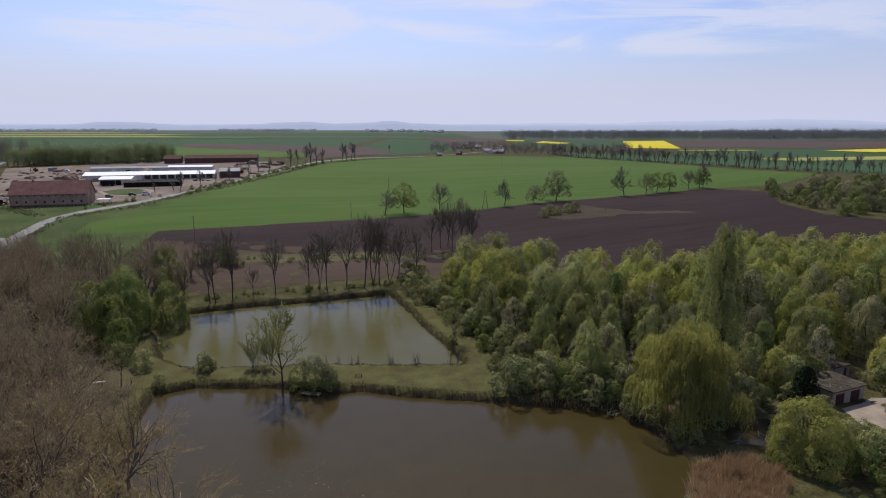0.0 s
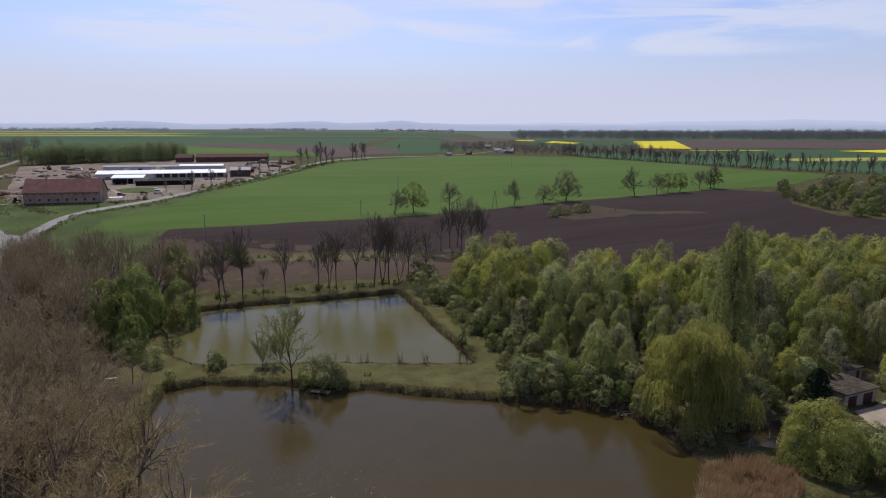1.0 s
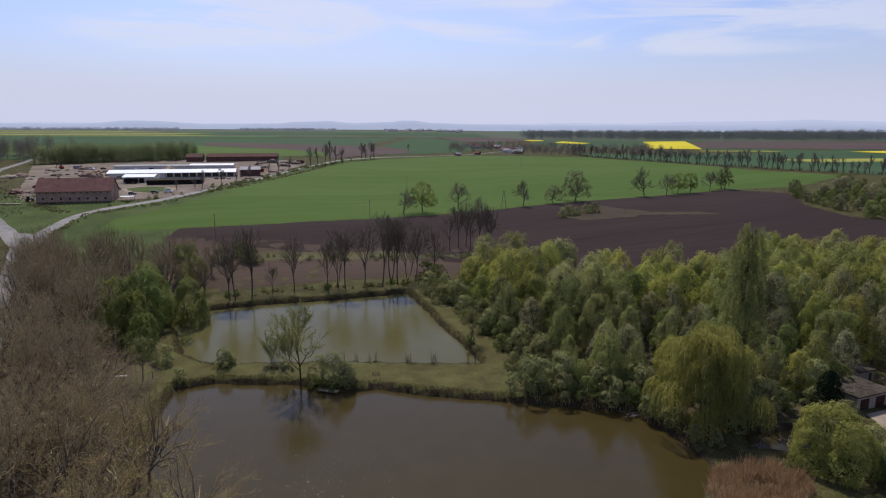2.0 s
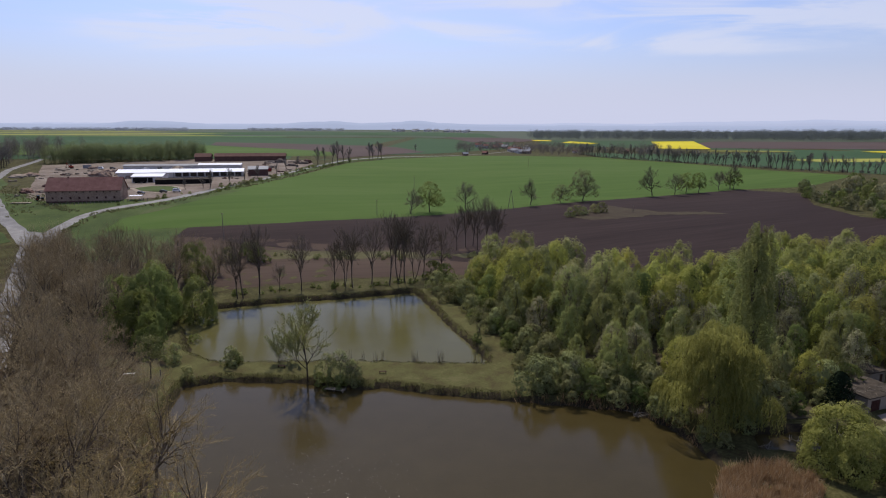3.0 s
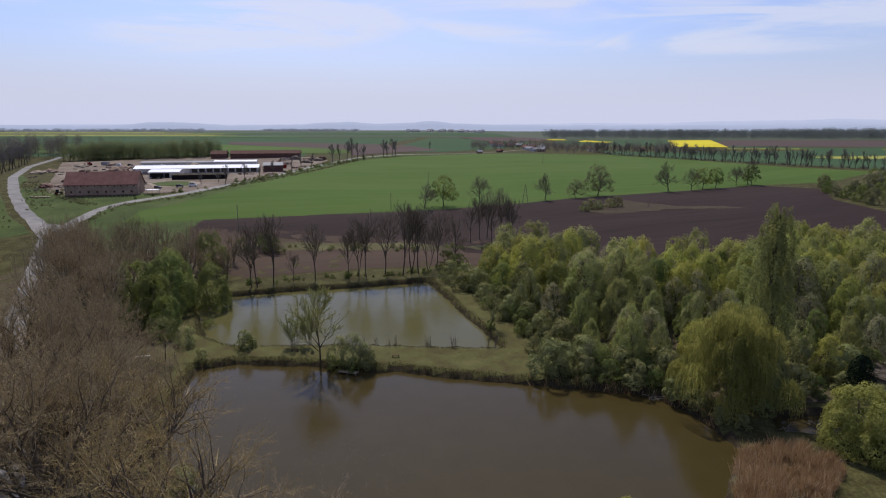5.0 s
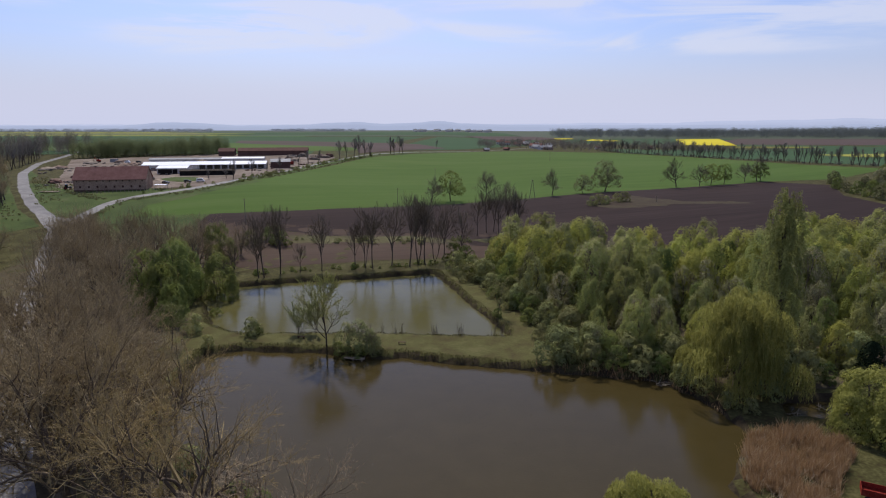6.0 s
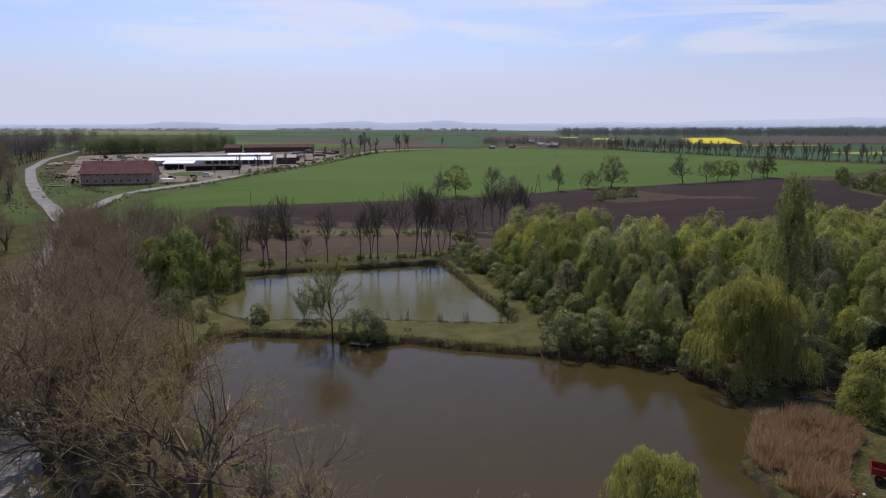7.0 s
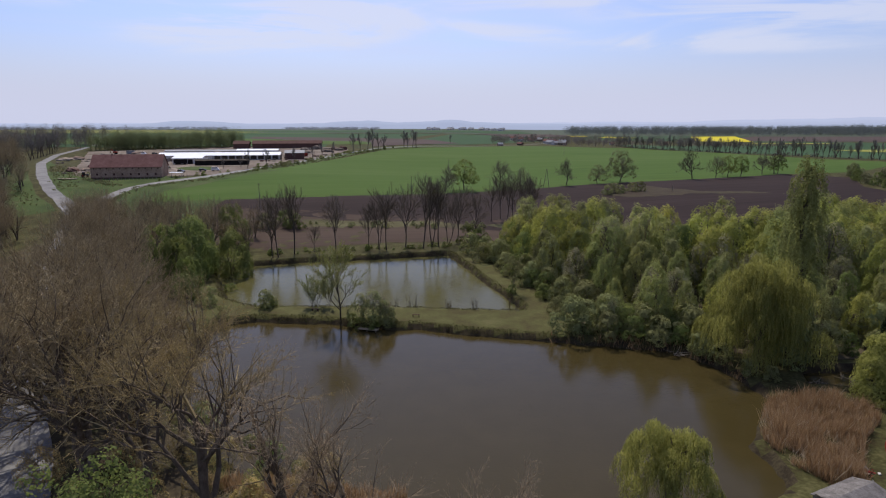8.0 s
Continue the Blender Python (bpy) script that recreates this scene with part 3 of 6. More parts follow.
# ponds: the sheets of water end under the banks
for nm, poly, mat, lab in (("back_pond_water", POND_BACK, WATER_FAR, "olive-brown water of the smaller pond"), ("front_pond_water", POND_FRONT, WATER_NEAR, "murky brown water of the larger pond")):
    cx, cy = sum(p[0] for p in poly) / len(poly), sum(p[1] for p in poly) / len(poly)
    xs, ys = [p[0] for p in poly], [p[1] for p in poly]
    if nm.startswith("back"):
        v = [(min(xs) - 2, 138, 0), (-60, 131.5, 0), (7, 133.5, 0), (6, 150, 0), (-14, 203.5, 0), (-40, 196, 0), (min(xs) - 2, 176, 0)]
    else:
        v = [(-63, 58, 0), (66, 58, 0), (66, 111, 0), (34, 118, 0), (-20, 127.5, 0), (-63, 128, 0)]
    tagged(mesh_object(nm, v, [tuple(range(len(v)))], mat), lab, "pond", kind="structure")

def ripples(n, cx, cy, sx, sy, seed):
    """Low domes of water raised by the breeze."""
    rs = np.random.RandomState(seed)
    V, F, rings, sides = [], [], 4, 12
    p = np.column_stack([rs.normal(cx, sx, n), rs.normal(cy, sy, n)])
    p = p[shore(POND_FRONT, p[:, 0], p[:, 1]) < -3]
    for x, y in p:
        r = rs.uniform(0.1, 0.2)
        b = len(V)
        V.append((x, y, 0.004 + r * 0.1))
        for k in range(1, rings + 1):
            f = k / rings
            V += [(x + r * f * math.cos(2 * math.pi * a / sides), y + r * f * math.sin(2 * math.pi * a / sides), 0.004 + r * 0.1 * (1 - f * f)) for a in range(sides)]
        F += [(b, b + 1 + a, b + 1 + (a + 1) % sides) for a in range(sides)]
        for k in range(rings - 1):
            q = b + 1 + k * sides
            F += [(q + a, q + sides + a, q + sides + (a + 1) % sides, q + (a + 1) % sides) for a in range(sides)]
    return tagged(mesh_object("ripples", V, F, WATER_RIPPLE, smooth=True), "small breeze ripples on the brown pond water", "ripples", kind="stuff")


ripples(330, -20, 90, 11, 7.5, 5)

# far patchwork of fields, each a sheet on the plain
far = [
    ("far_plain", [(-4800, 1900), (-1500, 1700), (0, 1750), (900, 1700), (4800, 2600), (4800, 4790), (-4800, 4790)], FAR_PLAIN, "far plain of mixed fields with haze in its colour", 0.5),
    ("far_field", [(-700, 560), (-262, 600), (-140, 600), (-95, 720), (60, 1050), (130, 1700), (-600, 1640), (-1500, 1640), (-1700, 1300)], FAR_DARK, "wide dark green field beyond the farm", 0.2),
    ("far_field", [(-560, 640), (-262, 620), (-150, 640), (-120, 720), (-240, 850), (-420, 1000), (-900, 1000)], CROP, "green field behind the farm's wood", 0.35),
    ("far_field", [(-130, 620), (-100, 700), (-60, 860), (-110, 980), (-330, 1120), (-480, 1180), (-420, 1010), (-240, 850), (-150, 700)], FAR_SOIL, "brown bare field beyond the farm road", 0.45),
    ("far_field", [(-1500, 1640), (-500, 1650), (-500, 1800), (-1700, 1800)], FAR_GREEN, "pale green far field", 0.6),
    ("far_field", [(-2000, 1840), (-700, 1840), (-900, 1990), (-2300, 1990)], RAPE_FAR, "long yellow-green strip of far rape", 0.9),
    ("far_field", [(-2400, 2200), (-1000, 2200), (-900, 2380), (-2600, 2380)], RAPE_FAR, "long yellow-green strip of far rape", 0.9),
    ("far_field", [(-2900, 2750), (-1500, 2750), (-1400, 3000), (-3200, 3000)], RAPE_FAR, "long yellow-green strip of far rape", 0.9),
    ("far_field", [(-900, 2000), (100, 2000), (60, 2900), (-1300, 2700)], FAR_DARK, "dark green far field", 0.8),
    ("far_field", [(10, 1400), (120, 1500), (190, 1750), (140, 2000), (-80, 1900)], FAR_SOIL, "brown strip of far soil", 0.7),
    ("right_field", [(180, 900), (430, 612), (600, 700), (800, 1000), (1500, 1700), (210, 1830), (140, 1300)], FAR_DARK, "dark green field before the forest", 0.2),
    ("right_field", [(330, 1200), (800, 1150), (1300, 1500), (1400, 1700), (640, 1690)], FAR_SOIL, "reddish-brown bare field before the forest", 0.45),
    ("rape_field", [(466, 1640), (590, 1690), (425, 1127), (336, 1151)], RAPE, "bright yellow field of flowering rape", 0.8),
    ("rape_field", [(400, 1075), (520, 1080), (530, 1050), (395, 1052)], RAPE_FAR, "narrow yellow strip of rape", 0.8),
    ("rape_field", [(215, 1500), (265, 1400), (300, 1480), (260, 1640)], RAPE, "small yellow field of rape", 0.8),
    ("rape_field", [(170, 1750), (220, 1760), (215, 1650), (170, 1640)], RAPE, "small yellow field of rape", 0.8),
    ("rape_field", [(640, 1060), (1200, 1300), (1250, 1260), (690, 1005)], RAPE, "yellow strip of rape before the forest", 0.8),
    ("rape_field", [(420, 860), (900, 960), (900, 900), (450, 810)], RAPE_FAR, "yellow-green strip of rape", 0.6),
]
for nm, pts, mat, lab, lift in far:
    sheet(nm, pts, mat, lab, "field", rough=0, lift=lift, cell=20 if max(p[1] for p in pts) < 1300 else 60)


def ridge(name, y0, x0, x1, tops, mat, label, level, base=-5):
    """A range of far hills as a solid ridge with rounded tops."""
    n, verts, faces = 160, [], []
    for k in range(n + 1):
        x = x0 + (x1 - x0) * k / n
        z = level
        for cx, wdt, hh in tops:
            z += hh * math.exp(-((x - cx) / wdt) ** 2)
        z += 6 * noise.noise((x * 0.003, y0, 0)) + 4 * noise.noise((x * 0.011, y0, 0)) + 2 * noise.noise((x * 0.03, y0, 0))
        for dy, fz in ((-150, base), (-60, base + 0.7 * (z - base)), (0, z), (90, base)):
            verts.append((x, y0 + dy, fz))
    for k in range(n):
        for c in range(3):
            faces.append((4 * k + c, 4 * k + 4 + c, 4 * k + 5 + c, 4 * k + 1 + c))
    return tagged(mesh_object(name, verts, faces, mat, smooth=True), label, "hills", kind="structure")


ridge("backdrop_hills", 4550, -4400, 4400, [(-2420, 200, 22), (-2150, 170, 14), (-1150, 220, 13), (-930, 150, 18), (-620, 180, 12), (-380, 130, 26), (-150, 160, 9), (1500, 900, -4)], HILL, "horizon hills with blue haze painted as glow", 59)
ridge("backdrop_far_hills", 4700, -4400, 4400, [(1800, 420, 20), (2500, 500, 27), (3000, 500, 18), (800, 500, 8), (-3000, 900, 4)], HILL_FAR, "faint far mountains with haze painted as glow", 64)

# ---- trees ----
def tubes(segs, sides=None):
    """Tapered tubes for a list of (p, q, r0, r1)."""
    verts, faces = [], []
    for p, q, r0, r1 in segs:
        n = sides or (8 if r0 > 0.25 else 5 if r0 > 0.08 else 3)
        d = (q - p)
        if d.length < 1e-4:
            continue
        d.normalize()
        u = d.orthogonal().normalized()
        w = d.cross(u)
        b = len(verts)
        for c, r in ((p, r0), (q, r1)):
            for k in range(n):
                a = 2 * math.pi * k / n
                verts.append(c + u * (r * math.cos(a)) + w * (r * math.sin(a)))
        for k in range(n):
            faces.append((b + k, b + (k + 1) % n, b + n + (k + 1) % n, b + n + k))
    return verts, faces


def lean_away(rng, d, angle, lift):
    """d turned by about that angle to a random side, and bent up by lift."""
    side = d.orthogonal().normalized()
    side = Matrix.Rotation(rng.uniform(0, 2 * math.pi), 3, d) @ side
    v = d * math.cos(angle) + side * math.sin(angle)
    return (v + Vector((0, 0, lift))).normalized()


def skeleton_of(rng, height, r, plan, clear=0.25, angle=(0.5, 0.9), lift=0.25, ratio=(0.45, 0.65), wander=0.12, forks=1, trunk=0.62, spread=None, rmin=0.013):
    """Segments of a tree by level, scaled to its height and spread. plan: children per level; ratio: lengths of children, level by level."""
    if not isinstance(ratio[0], tuple):
        ratio = (ratio,) * 5
    segs = [[] for _ in range(len(plan) + 1)]
    tips = []

    def branch(p, d, length, r, level):
        n = (7, 5, 4, 2, 1)[min(level, 4)]
        pts, dirs, rads = [p.copy()], [d.copy()], [r]
        for k in range(n):
            d = (d + Vector((rng.gauss(0, wander), rng.gauss(0, wander), rng.gauss(0, wander) + lift * 0.12 + (0.3 if level == 0 and forks == 1 else 0)))).normalized()
            p = p + d * (length / n)
            r2 = r * (1 - 0.72 * (k + 1) / n) if level else r * (1 - 0.6 * (k + 1) / n)
            segs[level].append((pts[-1], p.copy(), rads[-1], max(r2, 0.75 * rmin)))
            pts.append(p.copy()); dirs.append(d.copy()); rads.append(max(r2, 0.75 * rmin))
        if level == len(plan):
            tips.append((pts[-1], d.copy()))
            return
        kids = plan[level]
        for k in range(kids):
            lo = clear if level == 0 else 0.36
            f = lo + (1 - lo) * (k + rng.random()) / kids
            i = min(int(f * n), n - 1)
            q = pts[i].lerp(pts[i + 1], f * n - i)
            dd = lean_away(rng, dirs[i], rng.uniform(*angle), lift)
            taper = 1.0 if level else (1.15 - 0.55 * f)
            branch(q, dd, length * rng.uniform(*ratio[min(level, len(ratio) - 1)]) * taper, max(rmin, rads[i] * (rng.uniform(0.55, 0.8) if level < 2 else rng.uniform(0.42, 0.6))), level + 1)
        branch(pts[-1], d, length * 0.3, rads[-1], len(plan))

    for k in range(forks):
        d0 = Vector((rng.gauss(0, 0.05), rng.gauss(0, 0.05), 1)) if forks == 1 else Vector((0.35 * math.cos(2.2 * k + rng.random()), 0.35 * math.sin(2.2 * k + rng.random()), 1))
        branch(Vector((0.15 * k, 0.1 * k, -0.3)), d0.normalized(), height * trunk, r * (1 if k == 0 else 0.8), 0)
    ends = [q for lev in segs for _, q, _, _ in lev]
    kz = height / max(q.z for q in ends)
    kr = spread / 2 / sorted(math.hypot(q.x, q.y) for q in ends)[int(len(ends) * 0.96)] if spread else 1
    fit = lambda v: Vector((v.x * kr, v.y * kr, v.z * kz if v.z > 0 else v.z))
    segs = [[(fit(p), fit(q), a, b) for p, q, a, b in lev] for lev in segs]
    return segs, tips


def leaf_quads(pos, nrm, size, long=1.0, rs=None):
    """Leaves as small bent-free quads at pos, facing about nrm."""
    n = len(pos)
    nrm = nrm + rs.normal(0, 0.33, (n, 3))
    nrm /= np.linalg.norm(nrm, axis=1)[:, None] + 1e-9
    a = np.cross(nrm, rs.normal(0, 1, (n, 3)))
    a /= np.linalg.norm(a, axis=1)[:, None] + 1e-9
    b = np.cross(nrm, a)
    s = size * rs.uniform(0.6, 1.3, n)[:, None] * 0.5
    quad = np.stack([pos - a * s * long, pos - b * s * 0.62 + a * s * 0.1, pos + a * s * long, pos + b * s * 0.62 + a * s * 0.1], 1).reshape(-1, 3)
    idx = np.arange(4 * n).reshape(-1, 4)
    return quad, idx


def bare_tree(label, seed, height, r, plan, buds=0.0, bud_size=0.16, twig_mat=None, bud_mat=None, dark=2, bark=None, **kw):
    rng, rs = random.Random(seed), np.random.RandomState(seed)
    t = thing("bare_tree", label, "tree")
    segs, tips = skeleton_of(rng, height, r, plan, **kw)
    thick = [s for lev in segs[:dark] for s in lev]
    thin = [s for lev in segs[dark:] for s in lev]
    mesh_object("trunk", *tubes(thick), bark or BARK, t, smooth=True)
    tagged(mesh_object("crown", *tubes(thin, 3), twig_mat or TWIG, t), kind="stuff")
    if buds:
        pos = []
        for p, q, a, b in thin:
            if a < max(0.035, 1.6 * kw.get("rmin", 0.013)):
                for k in range(int(buds) + (rng.random() < buds % 1)):
                    pos.append(p.lerp(q, rng.random()) + Vector((rng.gauss(0, 0.06), rng.gauss(0, 0.06), rng.gauss(0, 0.06))))
        pos = np.array([tuple(v) for v in pos])
        v, f = leaf_quads(pos, rs.normal(0, 1, pos.shape), bud_size, rs=rs)
        tagged(mesh_object("foliage", v.tolist(), f.tolist(), bud_mat or BUD, t), kind="stuff")
    return t


def leafy_tree(name, label, seed, height, spread, leaves, mat, size=0.42, clear=0.22, r=0.22, clumps=34, shape=1.0, droop=0.0, lump=(0.2, 0.38), tall=1.0):
    """Trunk and limbs, and a crown of leaf clumps with gaps between them."""
    rng, rs = random.Random(seed), np.random.RandomState(seed)
    t = thing(name, label, "tree")
    segs, _ = skeleton_of(rng, height * 0.9, r, (7, 4), clear=clear, angle=(0.5, 0.9), lift=0.3, ratio=(0.35, 0.5))
    mesh_object("trunk", *tubes([s for lev in segs for s in lev]), BARK, t, smooth=True)
    cz, rz, rx = height * (1 + clear) / 2, height * (1 - clear) / 2, spread / 2
    cen, rad = [], []
    for k in range(clumps):
        v = rs.normal(0, 1, 3)
        v /= np.linalg.norm(v)
        f = rs.uniform(0.45, 0.92)
        wide = 1 - 0.35 * shape * max(0, v[2]) ** 2
        cen.append((v[0] * rx * f * wide, v[1] * rx * f * wide, cz + v[2] * rz * f))
        rad.append(rx * rs.uniform(*lump))
    cen, rad = np.array(cen), np.array(rad)
    which = rs.choice(clumps, leaves, p=rad ** 2 / (rad ** 2).sum())
    v = rs.normal(0, 1, (leaves, 3))
    v /= np.linalg.norm(v, axis=1)[:, None]
    v[:, 2] = np.where(v[:, 2] < -0.3, v[:, 2] * 0.4, v[:, 2])
    pos = cen[which] + v * rad[which][:, None] * rs.uniform(0.55, 1.08, leaves)[:, None] * np.array([1, 1, (0.85 + 0.5 * droop) * tall])
    if droop:
        pos[:, 2] -= droop * rs.uniform(0, 1, leaves) ** 2 * height * 0.18
    pos[:, 2] = np.maximum(pos[:, 2], 0.3)
    q, f = leaf_quads(pos, v, size, 1.0 + droop, rs)
    tagged(mesh_object("crown", q.tolist(), f.tolist(), mat, t), kind="stuff")
    return t


def dome_tree(name, label, seed, height, spread, leaves, mat, size=0.3, clear=0.1, r=0.2, lobes=11, streak=0.6, bumps=26, tall=1.5, long=1.7, twig=None, thin=0.0):
    """A full crown of overlapping leafy domes, each of many small sprays; trunk and limbs inside. thin: share of the sprays left off, so that the limbs show."""
    rng, rs = random.Random(seed), np.random.RandomState(seed)
    t = thing(name, label, "tree" if height > 7 else "bush")
    if twig:
        segs, _ = skeleton_of(rng, height * 0.97, r, (9, 6, 4), clear=clear, angle=(0.35, 0.7), lift=0.3, ratio=(0.4, 0.55), spread=spread * 0.95, rmin=0.02)
        mesh_object("trunk", *tubes([q for lev in segs[:2] for q in lev]), BARK, t, smooth=True)
        tagged(mesh_object("branchwork", *tubes([q for lev in segs[2:] for q in lev], 3), twig, t), kind="stuff")
    else:
        segs, _ = skeleton_of(rng, height * 0.8, r, (6, 3), clear=max(clear, 0.12), angle=(0.5, 0.9), lift=0.3, ratio=(0.35, 0.5))
        mesh_object("trunk", *tubes([q for lev in segs for q in lev]), BARK, t, smooth=True)
    cen, rad = [], []
    top_r = spread * rng.uniform(0.27, 0.32)
    for k in range(lobes):
        if k == 0:
            c, rr, zr = (0.0, 0.0), top_r, min(top_r * tall, height * (1 - clear) * 0.5)
            z = height - zr
        else:
            a = 2.4 * k + rng.uniform(-0.4, 0.4)
            low = (k - 1) / max(1, lobes - 2)
            out = spread * (0.17 + 0.16 * low ** 0.6) * rng.uniform(0.85, 1.1)
            rr = spread * rng.uniform(0.17, 0.25)
            zr = min(rr * tall * rng.uniform(0.85, 1.15), height * (1 - clear) * 0.5)
            c = (out * math.cos(a), out * math.sin(a))
            z = max(height * (0.93 - (0.93 - clear) * low * rng.uniform(0.8, 1.0)) - zr, height * clear + zr * 0.6)
        cen.append((*c, z))
        rad.append((rr, rr, zr))
    cen, rad = np.array(cen), np.array(rad)
    n = leaves * 2
    area = rad[:, 0] * rad[:, 2]
    which = rs.choice(lobes, n, p=area / area.sum())
    sub = rs.normal(0, 1, (lobes, bumps, 3))
    sub[:, :, 2] += 0.35
    sub /= np.linalg.norm(sub, axis=2)[:, :, None]
    near = sub[which, rs.randint(0, bumps, n)]
    off = rs.normal(0, 0.2, (n, 3))
    v = near + off
    v /= np.linalg.norm(v, axis=1)[:, None]
    bulge = 0.84 + 0.22 * np.exp(-(off ** 2).sum(1) / 0.06) + rs.normal(0, 0.035, n)
    pos = cen[which] + v * rad[which] * bulge[:, None]
    pos[:, 2] -= streak * rs.uniform(0, 1, n) ** 2 * height * 0.1
    keep = pos[:, 2] > 0.15
    for k in range(lobes):
        inside = (((pos - cen[k]) / (rad[k] * 0.84)) ** 2).sum(1) < 1
        keep &= ~(inside & (which != k))
    pos, v = pos[keep][:int(leaves * (1 - thin))], v[keep][:int(leaves * (1 - thin))]
    n = len(pos)
    nrm = v * np.array([1, 1, 0.75]) + np.array([0, 0, 0.25]) + rs.normal(0, 0.22, (n, 3))
    nrm /= np.linalg.norm(nrm, axis=1)[:, None]
    down = np.array([0, 0, -1.0]) * streak + rs.normal(0, 0.5, (n, 3))
    b = np.cross(nrm, down)
    b /= np.linalg.norm(b, axis=1)[:, None] + 1e-9
    down = np.cross(b, nrm)
    sz = size * rs.uniform(0.6, 1.35, n)[:, None] * 0.5
    q = np.stack([pos - down * sz * long, pos - b * sz * 0.6, pos + down * sz * long, pos + b * sz * 0.6], 1).reshape(-1, 3)
    tagged(mesh_object("crown", q, np.arange(4 * n).reshape(-1, 4), mat, t), kind="stuff")
    return t


def weeping_willow(label, seed, height, spread, strands, mat, gap=0.24, size=0.34, mounds=20):
    """Trunk, spreading limbs and mounds of hanging strands: high mounds inside, low curtains outside."""
    rng, rs = random.Random(seed), np.random.RandomState(seed)
    t = thing("weeping_willow", label, "tree")
    segs, _ = skeleton_of(rng, height * 0.85, 0.55, (8, 5), clear=0.3, angle=(0.6, 1.0), lift=0.35, ratio=(0.4, 0.55))
    mesh_object("trunk", *tubes([s for lev in segs for s in lev]), BARK, t, smooth=True)
    pos, nr = [], []
    for k in range(mounds):
        low = k / (mounds - 1)
        a = 2.4 * k + rs.uniform(-0.35, 0.35)
        out = spread / 2 * (0.12 + 0.72 * low ** 0.7) * rs.uniform(0.85, 1.12)
        out *= rs.uniform(0.8, 1.15)
        lx, ly, lr = out * math.cos(a), out * math.sin(a), spread * rs.uniform(0.07, 0.15)
        lt = height * (1.0 - 0.62 * low ** 1.6) * rs.uniform(0.74, 1.04)
        for _ in range(strands // mounds):
            b, f = rs.uniform(0, 2 * math.pi), math.sqrt(rs.uniform(0.0, 1))
            x, y, z0 = lx + lr * f * math.cos(b), ly + lr * f * math.sin(b), lt - lr * 0.95 * f ** 2.2 + rs.normal(0, 0.12)
            fall = min(z0 - 0.25, height * rs.uniform(0.07, 0.31) * (0.35 + 0.65 * f))
            sx, sy = rs.normal(0, 0.05, 2)
            ring = round(b * 3.5) / 3.5
            for i in range(max(2, int(fall / gap))):
                d = i * gap
                push = 0.5 * (1 - math.exp(-d / 1.5))
                pos.append((x + math.cos(ring) * push + sx * d + rs.normal(0, 0.07), y + math.sin(ring) * push + sy * d + rs.normal(0, 0.07), z0 - d))
                nr.append((math.cos(b) * (0.3 + f), math.sin(b) * (0.3 + f), 1.1 - f if i < 4 else 0.2))
    pos, nr = np.array(pos), np.array(nr)
    n = len(pos)
    nrm = nr + rs.normal(0, 0.3, (n, 3))
    nrm /= np.linalg.norm(nrm, axis=1)[:, None]
    down = np.array([0, 0, -1.0]) + rs.normal(0, 0.25, (n, 3))
    b = np.cross(nrm, down)
    b /= np.linalg.norm(b, axis=1)[:, None] + 1e-9
    s = size * rs.uniform(0.6, 1.3, n)[:, None] * 0.5
    q = np.stack([pos - down * s * 1.3, pos - b * s * 0.45, pos + down * s * 1.3, pos + b * s * 0.45], 1).reshape(-1, 3)
    tagged(mesh_object("crown", q, np.arange(4 * n).reshape(-1, 4), mat, t), kind="stuff")
    return t


def poplar_tree(label, seed, height, spread, leaves, mat):
    """A narrow poplar with steep limbs and a spindle of upright sprays."""
    rng, rs = random.Random(seed), np.random.RandomState(seed)
    t = thing("poplar", label, "tree")
    segs, _ = skeleton_of(rng, height * 0.95, 0.5, (22, 3), clear=0.08, angle=(0.18, 0.35), lift=0.25, ratio=(0.2, 0.3), wander=0.03)
    mesh_object("trunk", *tubes([s for lev in segs for s in lev]), BARK, t, smooth=True)
    n_s = 300
    zf = rs.uniform(0.06, 0.9, n_s)
    a = rs.uniform(0, 2 * math.pi, n_s)
    wide = spread / 2 * np.sin(np.pi * np.clip(zf * 0.72 + 0.2, 0, 1)) ** 0.65 * rs.uniform(0.3, 1.0, n_s)
    base = np.column_stack([np.cos(a) * wide, np.sin(a) * wide, zf * height])
    k = rs.randint(0, n_s, leaves)
    s = rs.uniform(0, 1, leaves)
    pos = base[k] + np.column_stack([-np.cos(a[k]) * s * 0.35, -np.sin(a[k]) * s * 0.35, s * height * 0.11]) + rs.normal(0, 1, (leaves, 3)) * (0.34 * (1 - 0.6 * s))[:, None]
    nrm = np.column_stack([np.cos(a[k]), np.sin(a[k]), np.full(leaves, 0.3)])
    q, f = leaf_quads(pos, nrm, 0.34, 1.2, rs)
    tagged(mesh_object("crown", q.tolist(), f.tolist(), mat, t), kind="stuff")
    return t


def place(proto, x, y, s=1.0, turn=0.0, sz=None, sink=0.15, label="", group="", first={}):
    """Stands a copy of a tree on the land; the first standing of each is the tree itself."""
    m = pose(x, y, ground_at(x, y) - sink, 0, 0, turn) @ Matrix.Diagonal((s, s, sz or s, 1))
    if proto.name not in first:
        first[proto.name] = True
        proto.matrix_basis = m
        ob = proto
    else:
        ob = copy_thing_scaled(proto, m)
    if label or group:
        tagged(ob, label=label, group=group)
    return ob


def copy_thing_scaled(ob, m):
    keep = ob.matrix_basis.copy()
    ob.matrix_basis = Matrix()
    c = copy_thing(ob, m)
    ob.matrix_basis = keep
    return c


rnd = random.Random(7)
